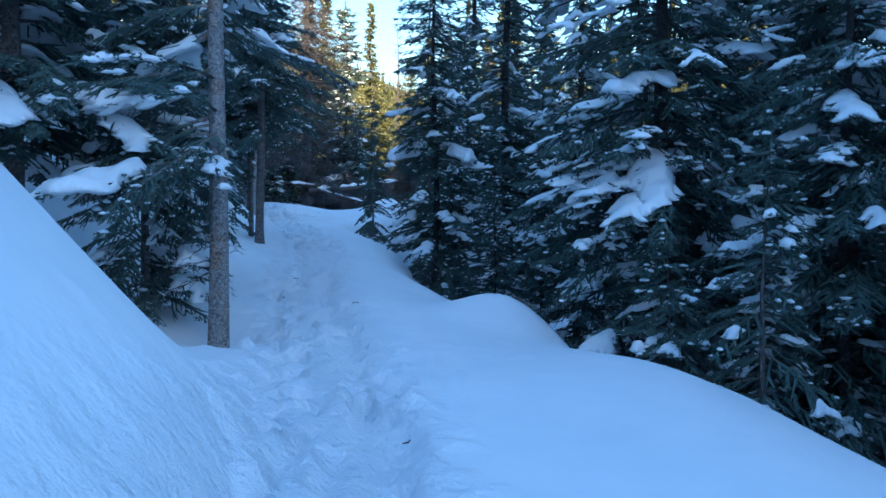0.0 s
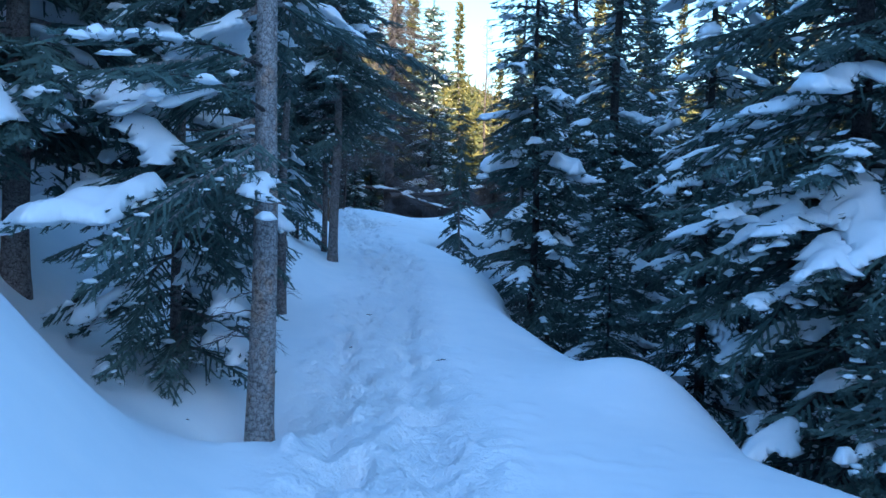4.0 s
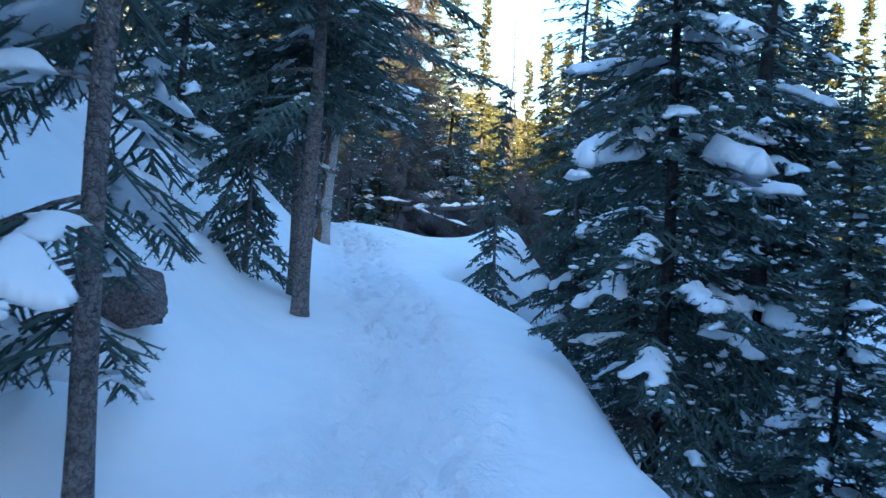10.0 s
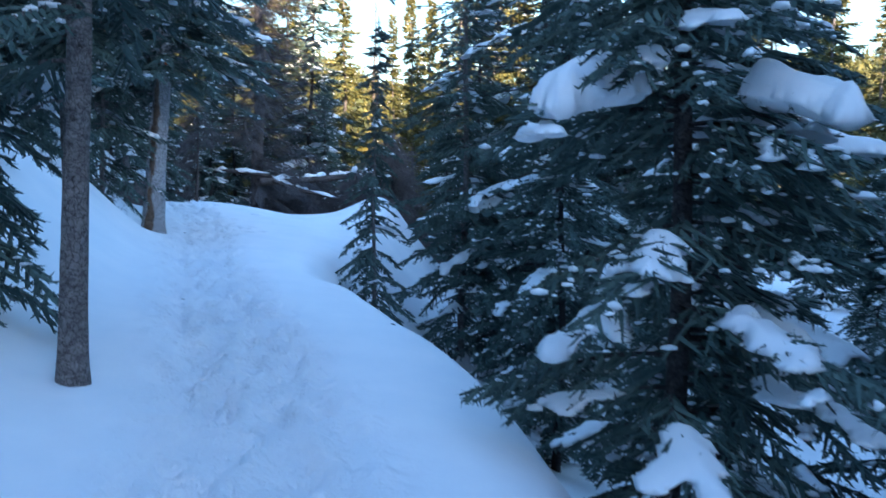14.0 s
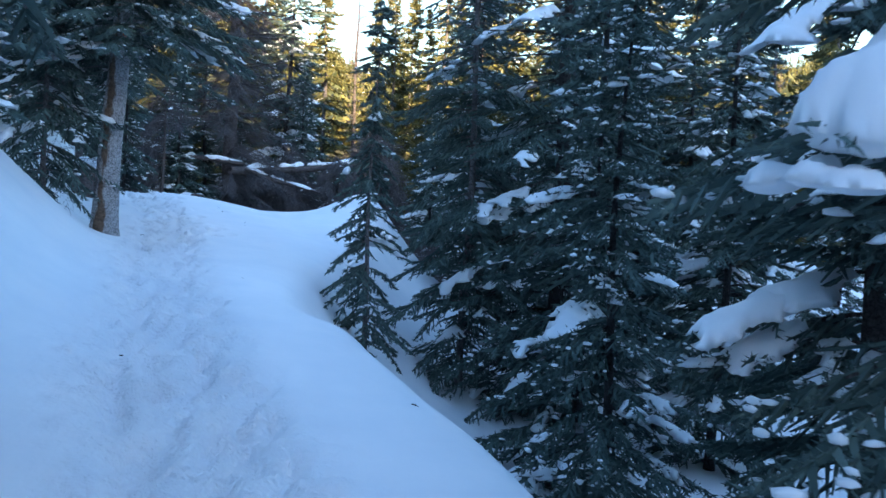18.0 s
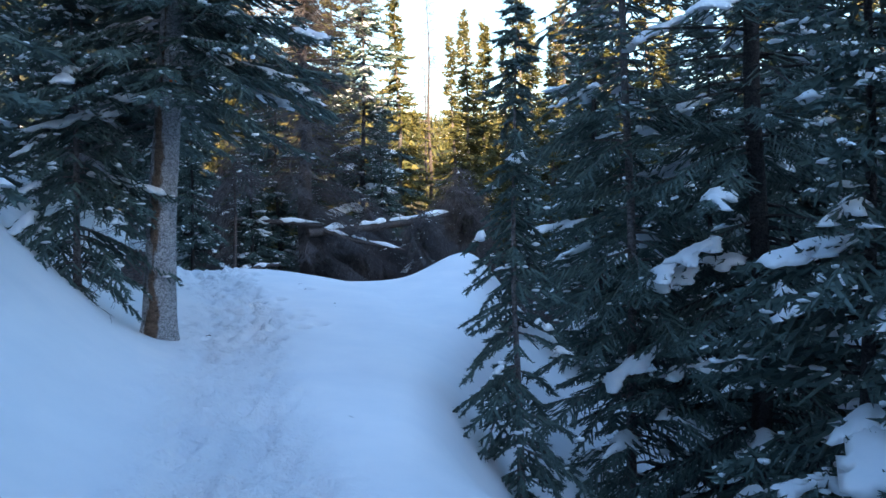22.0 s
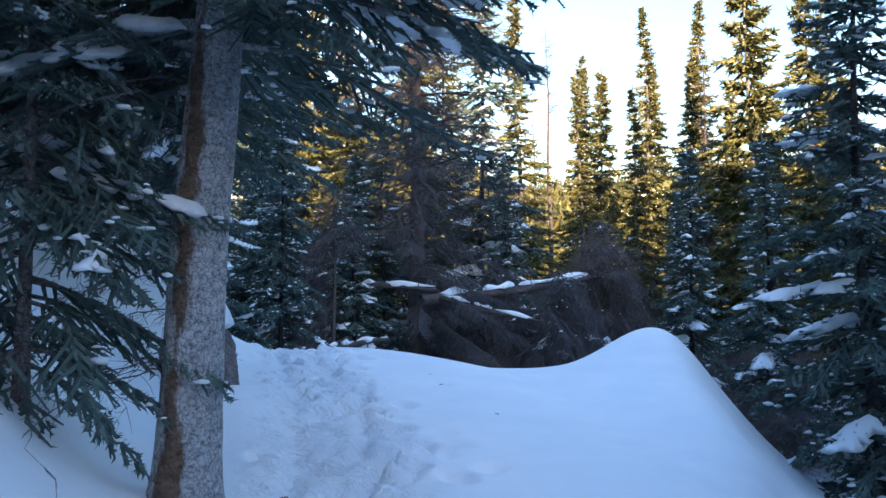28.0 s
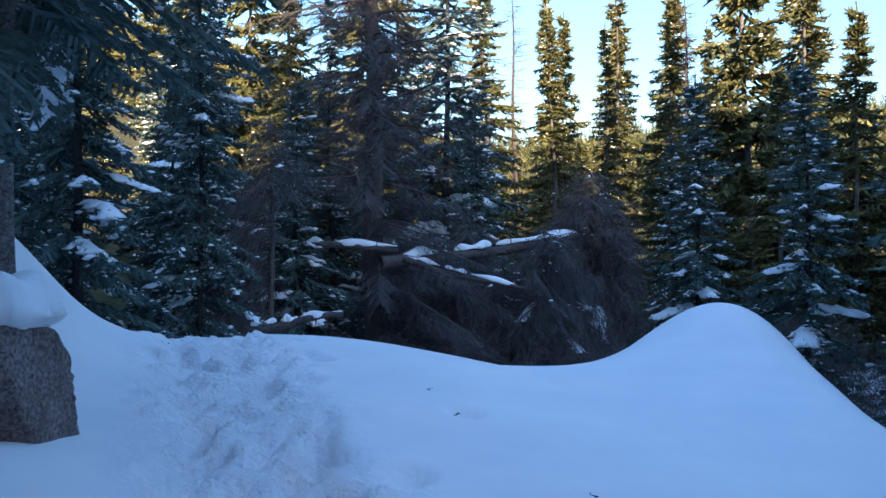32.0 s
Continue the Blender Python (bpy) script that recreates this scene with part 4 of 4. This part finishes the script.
for x, y in creek + [(5.0, 10.6), (7.0, 14.4), (5.6, 17.6), (6.0, 32.5), (9.5, 22.0), (11.5, 27.0), (13.5, 31.0), (15.0, 26.0), (17.0, 33.0), (14.5, 37.0)]:
    k = rs.uniform(1.2, 1.6) if y < 18 else rs.uniform(1.0, 1.3)
    copy_thing(SHAPES[rs.randint(2)], pose(x, y, height(x, y) - 0.1, 0, 0, rs.uniform(0, 360)) @ Matrix.Diagonal((k, k, k, 1)))
for x, y, k in ((8.5, 13.0, 1.3), (10.5, 17.5, 1.35), (12.0, 12.0, 1.4), (6.2, 19.0, 1.2), (9.0, 8.5, 1.3), (-5.2, 50.5, 1.05), (-8.8, 4.5, 1.2), (-9.5, 15.5, 1.2), (8.0, 50.0, 1.2), (-11.5, 46.0, 1.35), (-9.4, 51.0, 1.4), (-13.5, 43.0, 1.35), (-10.8, 38.8, 1.1), (2.8, 31.5, 1.2), (3.0, 42.5, 0.9), (1.5, 44.5, 0.85), (4.6, 41.0, 0.95), (0.4, 48.5, 0.9), (6.5, 43.0, 1.0), (0.95, 14.4, 0.42), (1.0, 15.6, 0.5), (8.2, 29.0, 0.45), (9.4, 31.0, 0.5), (7.2, 27.0, 0.4), (10.8, 33.0, 0.5), (-6.1, 53.0, 1.7), (11.5, 37.0, 0.6), (13.0, 41.0, 0.6), (12.2, 34.0, 0.5), (15.0, 40.0, 0.65)):
    copy_thing(SHAPES[int(x + y) % 2], pose(x, y, height(x, y) - 0.1, 0, 0, x * 50) @ Matrix.Diagonal((k, k, k, 1)))
TALL = ((-1.9, 60.0, 13.0), (2.6, 72.0, 19.5), (3.3, 64.0, 14.5), (5.0, 70.0, 19.5), (5.0, 58.0, 18.5), (8.2, 60.5, 17.5), (9.5, 75.0, 17.0), (11.5, 70.0, 19.5), (13.0, 62.0, 14.5), (-4.6, 58.0, 16.5), (-8.0, 60.0, 18.0), (7.2, 55.0, 11.0), (4.0, 53.0, 8.5),
        (14.0, 50.0, 15.0), (17.0, 54.0, 16.0), (19.5, 52.0, 17.0), (22.0, 58.0, 18.0), (15.5, 60.0, 17.0), (12.5, 55.0, 14.0), (25.0, 55.0, 16.0), (28.0, 62.0, 18.0), (10.2, 52.0, 14.0), (20.0, 62.0, 19.0), (-12.0, 58.0, 17.0), (-14.5, 62.0, 19.0), (-10.4, 64.0, 18.0), (-17.0, 60.0, 18.0), (-20.0, 65.0, 19.0), (-0.6, 74.0, 17.0), (1.2, 67.0, 13.5), (0.4, 82.0, 17.5), (4.4, 84.0, 18.5), (6.6, 68.0, 14.0))
for i, (x, y, h) in enumerate(TALL):
    s = FAR[(1, 1, 0, 1, 2, 0, 1, 1, 0, 1, 0, 2, 2)[i % 13]]
    k = (h + 0.9) / {0: 16.0, 1: 19.0, 2: 13.0}[FAR.index(s)]
    copy_thing(s, pose(x, y, height(x, y) - 0.1, 0, -1.5, i * 77) @ Matrix.Diagonal((k ** 0.7, k ** 0.7, k, 1)))
spots = [(x, y) for x, y, h in TALL]
for i in range(6000):
    y = rs.uniform(56, 190) if i % 3 else rs.uniform(56, 95)
    x = rs.uniform(-0.75, 0.75) * (y + 12) - 3
    if all((x - a) ** 2 + (y - b) ** 2 > (1.9 + (y - 50) * 0.02) ** 2 for a, b in spots):
        spots.append((x, y))
    if len(spots) == 225:
        break
scatter(FAR, spots[len(TALL):205], rs, 0.5, 0.9)
scatter(SNAGS, spots[205:] + [(-3.4, 65.0), (3.2, 60.0), (4.1, 63.6), (16.0, 51.0), (18.5, 56.0)], rs, 0.8, 1.1)

# the wooded hillside beyond, too far to tell the trees apart
rs = np.random.RandomState(31)
n = 3600
fy = 150 + 500 * rs.uniform(0, 1, n) ** 1.3
fx = rs.uniform(-0.8, 0.8, n) * fy
fh = rs.uniform(8, 17, n)
fz = ground(fx, fy)
k = 26
zz = np.linspace(0.08, 0.97, k)[None] + rs.uniform(-0.02, 0.02, (n, k))
az = rs.uniform(0, 6.28, (n, k))
reach = (1 - zz) * fh[:, None] * 0.17 * rs.uniform(0.7, 1.3, (n, k)) + 0.15
axis = np.stack((np.broadcast_to(fx[:, None], (n, k)), np.broadcast_to(fy[:, None], (n, k)), fz[:, None] + zz * fh[:, None]), -1)
out = np.stack((np.cos(az) * reach, np.sin(az) * reach, -0.35 * reach), -1)
side = np.stack((-np.sin(az), np.cos(az), 0 * az), -1) * reach[..., None] * 0.75
v = np.stack((axis + np.array((0, 0, 0.9)), axis + out - side, axis + out + side), 2).reshape(-1, 3)
tagged(new("distant_forest", tri_mesh("distant_forest", v, np.arange(len(v)).reshape(-1, 3), NEEDLES_SUNLIT)), "sunlit conifer forest covering the far hillside", "forest", kind="stuff")


# ---- dead spruce, brush and logs at the end of the spur ----
plant("dead_spruce", 71, 19.0, 0.64, 3.2, 0.6, "big dead spruce hung with a mass of bare drooping grey-brown twigs", -7.8, 48.2, mat=DEAD_TWIGS_SHADED, needle=None, twig_step=0.07, twig=0.5, hang=0.55, spacing=0.22, per=6, snow=0.0, bark=DEAD, droop=0.45, taper=0.22, group="dead trees", fill=0.9, ragged=0.9)


def brush(seed, label):
    """A bush of separate stems, each with its own side twigs."""
    rs = np.random.RandomState(seed)
    bush = tagged(new("bush"), label, "bush", "bare brush")
    for i in range(20):
        a, b, r0, r1 = [], [], [], []
        az, tilt, L = rs.uniform(0, 6.28), rs.uniform(0.1, 0.95), rs.uniform(1.0, 1.9)
        p = np.array((rs.normal(0, 0.3), rs.normal(0, 0.3), -0.15))
        d = np.array((math.cos(az) * math.sin(tilt), math.sin(az) * math.sin(tilt), math.cos(tilt)))
        for k in range(7):
            q = p + d * L / 7
            a.append(p), b.append(q), r0.append(0.012 * (1 - k / 7.5)), r1.append(0.012 * (1 - (k + 1) / 7.5))
            if k > 0:
                for j in range(6):
                    e = unit(d + rs.normal(0, 0.65, 3))
                    q2 = q + e * rs.uniform(0.15, 0.55)
                    a.append(q), b.append(q2), r0.append(0.005), r1.append(0.0025)
                    for w in range(3):
                        a.append(q2), b.append(q2 + unit(e + rs.normal(0, 0.6, 3)) * rs.uniform(0.08, 0.28)), r0.append(0.0035), r1.append(0.0015)
            p, d = q, unit(d + rs.normal(0, 0.14, 3) - np.array((0, 0, 0.05)))
        part("stem", tri_mesh("stem", *prisms(np.array(a), np.array(b), np.array(r0), np.array(r1)), TWIGS), bush)
    return bush


plant("dead_spruce", 72, 6.2, 0.18, 2.5, 0.3, "low dead conifer smothered in bare drooping brown twigs", -2.0, 50.4, needle=None, twig_step=0.085, twig=0.5, hang=0.8, spacing=0.17, per=6, snow=0.03, bits=0.06, bark=DEAD, droop=0.8, taper=0.5, group="dead trees", ragged=0.6)
plant("dead_spruce", 73, 6.5, 0.2, 2.2, 0.3, "dead conifer with bare drooping brown twigs beside a log", -9.6, 44.8, mat=DEAD_TWIGS_SHADED, needle=None, twig_step=0.085, twig=0.5, hang=0.8, spacing=0.19, per=5, snow=0.03, bits=0.06, bark=DEAD, droop=0.8, taper=0.6, group="dead trees", ragged=0.6)
plant("dead_spruce", 74, 4.6, 0.16, 2.5, 0.2, "low dead conifer of matted grey twigs under a log", -5.4, 48.6, mat=DEAD_TWIGS_SHADED, needle=None, twig_step=0.085, twig=0.5, hang=0.8, spacing=0.17, per=6, snow=0.05, bits=0.06, bark=DEAD, droop=0.8, taper=0.5, group="dead trees", ragged=0.6)
plant("dead_spruce", 75, 4.4, 0.16, 2.4, 0.2, "low dead conifer of matted brown twigs behind the logs", -3.6, 47.6, mat=DEAD_TWIGS_SHADED, needle=None, twig_step=0.085, twig=0.5, hang=0.9, spacing=0.17, per=6, snow=0.05, bits=0.06, bark=DEAD, droop=0.85, taper=0.5, group="dead trees", ragged=0.6)
BUSHES = [brush(s, "tangle of bare brown twigs above the snow") for s in (81, 82, 83)]
rs = np.random.RandomState(5)
BRUSH = [(rs.uniform(-10.5, 1.5), rs.uniform(41.5, 46.5)) for i in range(26)] + [(rs.uniform(-6, 4.0), rs.uniform(46, 54)) for i in range(16)]
scatter(BUSHES, BRUSH[:26], rs, 0.7, 1.15)
for x, y in BRUSH[26:]:
    k = rs.uniform(1.1, 1.7)
    copy_thing(BUSHES[rs.randint(3)], pose(x, y, height(x, y) - 0.1, 0, 0, rs.uniform(0, 360)) @ Matrix.Diagonal((k, k, k, 1)))
copy_thing(BUSHES[0], pose(2.3, 8.3, height(2.3, 8.3)) @ Matrix.Diagonal((0.35, 0.35, 0.5, 1)))


def log(a, b, r, label, stubs=8, seed=1, snowy=True):
    rs = np.random.RandomState(seed)
    a, b = np.array(a, float), np.array(b, float)
    thing = tagged(new("fallen_log"), label, "log", "fallen logs")
    n = 14
    t = np.linspace(0, 1, n)
    p = a + (b - a) * t[:, None] + np.stack((0 * t, 0 * t, 0.06 * np.sin(t * 5 + seed)), -1)
    rr = r * (1 - 0.45 * t)
    part("stem", tri_mesh("stem", *tube(p, rr, 10), DEAD, True), thing)
    sa = a + (b - a) * rs.uniform(0.1, 0.95, stubs)[:, None]
    sd = unit(rs.normal(0, 1, (stubs, 3)) * np.array((1, 1, 0.7)) - np.array((0, 0, 0.5)))
    part("stubs", tri_mesh("stubs", *prisms(sa, sa + sd * rs.uniform(0.2, 0.7, (stubs, 1)), 0.02, 0.006), DEAD), thing)
    if snowy:
        for lo, hi in ((0.03, 0.30), (0.34, 0.52), (0.55, 0.99)):
            q = np.linspace(lo, hi, 9)[:, None]
            part("snow_cover", tri_mesh("snow_cover", *pillow(a + (b - a) * q + np.array((0, 0, r * 0.6)), r * 1.25, r * 0.95, rs), SNOW_LOAD, True), thing, "snow lying along the log")
    return thing


log((-7.4, 46.0, 2.55), (-2.5, 49.5, 3.25), 0.16, "fallen grey trunk capped with snow in the brush", seed=2)
log((-6.9, 46.2, 2.7), (-4.1, 46.6, 1.9), 0.08, "snowy broken limb slanting under the fallen trunk", 4, seed=3)
log((-9.2, 41.6, 1.45), (-7.6, 42.0, 1.65), 0.09, "short grey log in the brush with a little snow", 4, seed=4)
log((-10.5, 47.0, 3.1), (-7.0, 46.4, 2.9), 0.12, "grey trunk lying behind the dead spruce", 5, seed=5)


# ---- rocks ----
def rock(x, y, sx, sy, sz, seed, label, sink=0.12, cap=True, turn=0):
    rs = np.random.RandomState(seed)
    v, f = ico(5)
    normals = unit(rs.normal(0, 1, (13, 3)) * np.array((1, 1, 0.8)))
    depth = rs.uniform(0.70, 0.95, 13)
    r = np.min(np.where(v @ normals.T > 0.05, depth / np.maximum(v @ normals.T, 0.05), 9), 1)
    r = np.minimum(r, 1.25) * (1 + sum(0.02 / (k + 1) * np.sin(v @ rs.normal(0, 6 + 6 * k, 3) + rs.uniform(0, 6)) for k in range(4)))
    q = v * r[:, None] * np.array((sx, sy, sz))
    q[:, :2] *= 1 - 0.22 * q[:, 2:] / sz
    q[:, 0] += q[:, 2] * -0.12
    thing = tagged(new("boulder"), label, "rock", "rocks")
    part("stone", tri_mesh("stone", q, f, ROCK, False), thing)
    if cap:
        spots = np.stack((rs.uniform(-0.45, 0.32, 22) * sx, rs.uniform(-0.45, 0.4, 22) * sy, np.full(22, 0.74 * sz)), -1)
        part("snow_cap", tri_mesh("snow_cap", *pad(spots, rs.uniform(0.11, 0.15, 22), 0.18, 0.025, rs), SNOW_LOAD, True), thing, "smooth snow on top")
    thing.matrix_basis = pose(x, y, height(x, y) + sz - sink, 0, 0, turn)
    return thing


rock(-7.76, 31.8, 0.38, 0.42, 0.48, 91, "speckled pinkish granite boulder with a snow cap beside the path", 0.24)
rock(-3.84, 13.9, 0.31, 0.27, 0.24, 92, "grey boulder half sunk in the snow bank", 0.1, False)

for x, y, r, seed in ((-3.3, 11.2, 0.085, 93), (-3.1, 11.15, 0.065, 94)):
    rock(x, y, r, r * 0.8, r * 0.8, seed, "small dark stone poking out of the snow", r * 0.5, False)

# orange trail marker on the stout fir
mk = bpy.data.meshes.new("trail_marker")
bm = bmesh.new()
bmesh.ops.create_cube(bm, size=1, matrix=Matrix.Diagonal((0.10, 0.012, 0.13, 1)))
bmesh.ops.bevel(bm, geom=bm.edges[:], offset=0.003, segments=1, affect="EDGES")
bm.to_mesh(mk)
bm.free()
mk.materials.append(MARK)
marker = tagged(new("trail_marker", mk), "small orange rectangular plastic trail marker nailed to a trunk", "sign")
marker.matrix_basis = pose(-6.12, 28.26, 4.42, 0, 0, 20)


# bits of twig dropped on the snow
rs = np.random.RandomState(8)
for i in range(15):
    y = rs.uniform(2.5, 36)
    x = float(trail_x(y)) + rs.uniform(-1.6, 1.8)
    p = np.cumsum(np.concatenate((np.zeros((1, 3)), rs.normal(0, 1, (4, 3)) * np.array((0.014, 0.014, 0.002)) + np.array((0.012, 0, 0)))), 0)
    bit = tagged(new("twig", tri_mesh("twig", *tube(p, np.array((0.002, 0.004, 0.005, 0.004, 0.002)), 5), BARK_DARK)), "small dark bit of twig lying on the snow", "twig", "fallen twigs")
    bit.matrix_basis = pose(x, y, height(x, y) + 0.0, 0, 0, rs.uniform(0, 360))
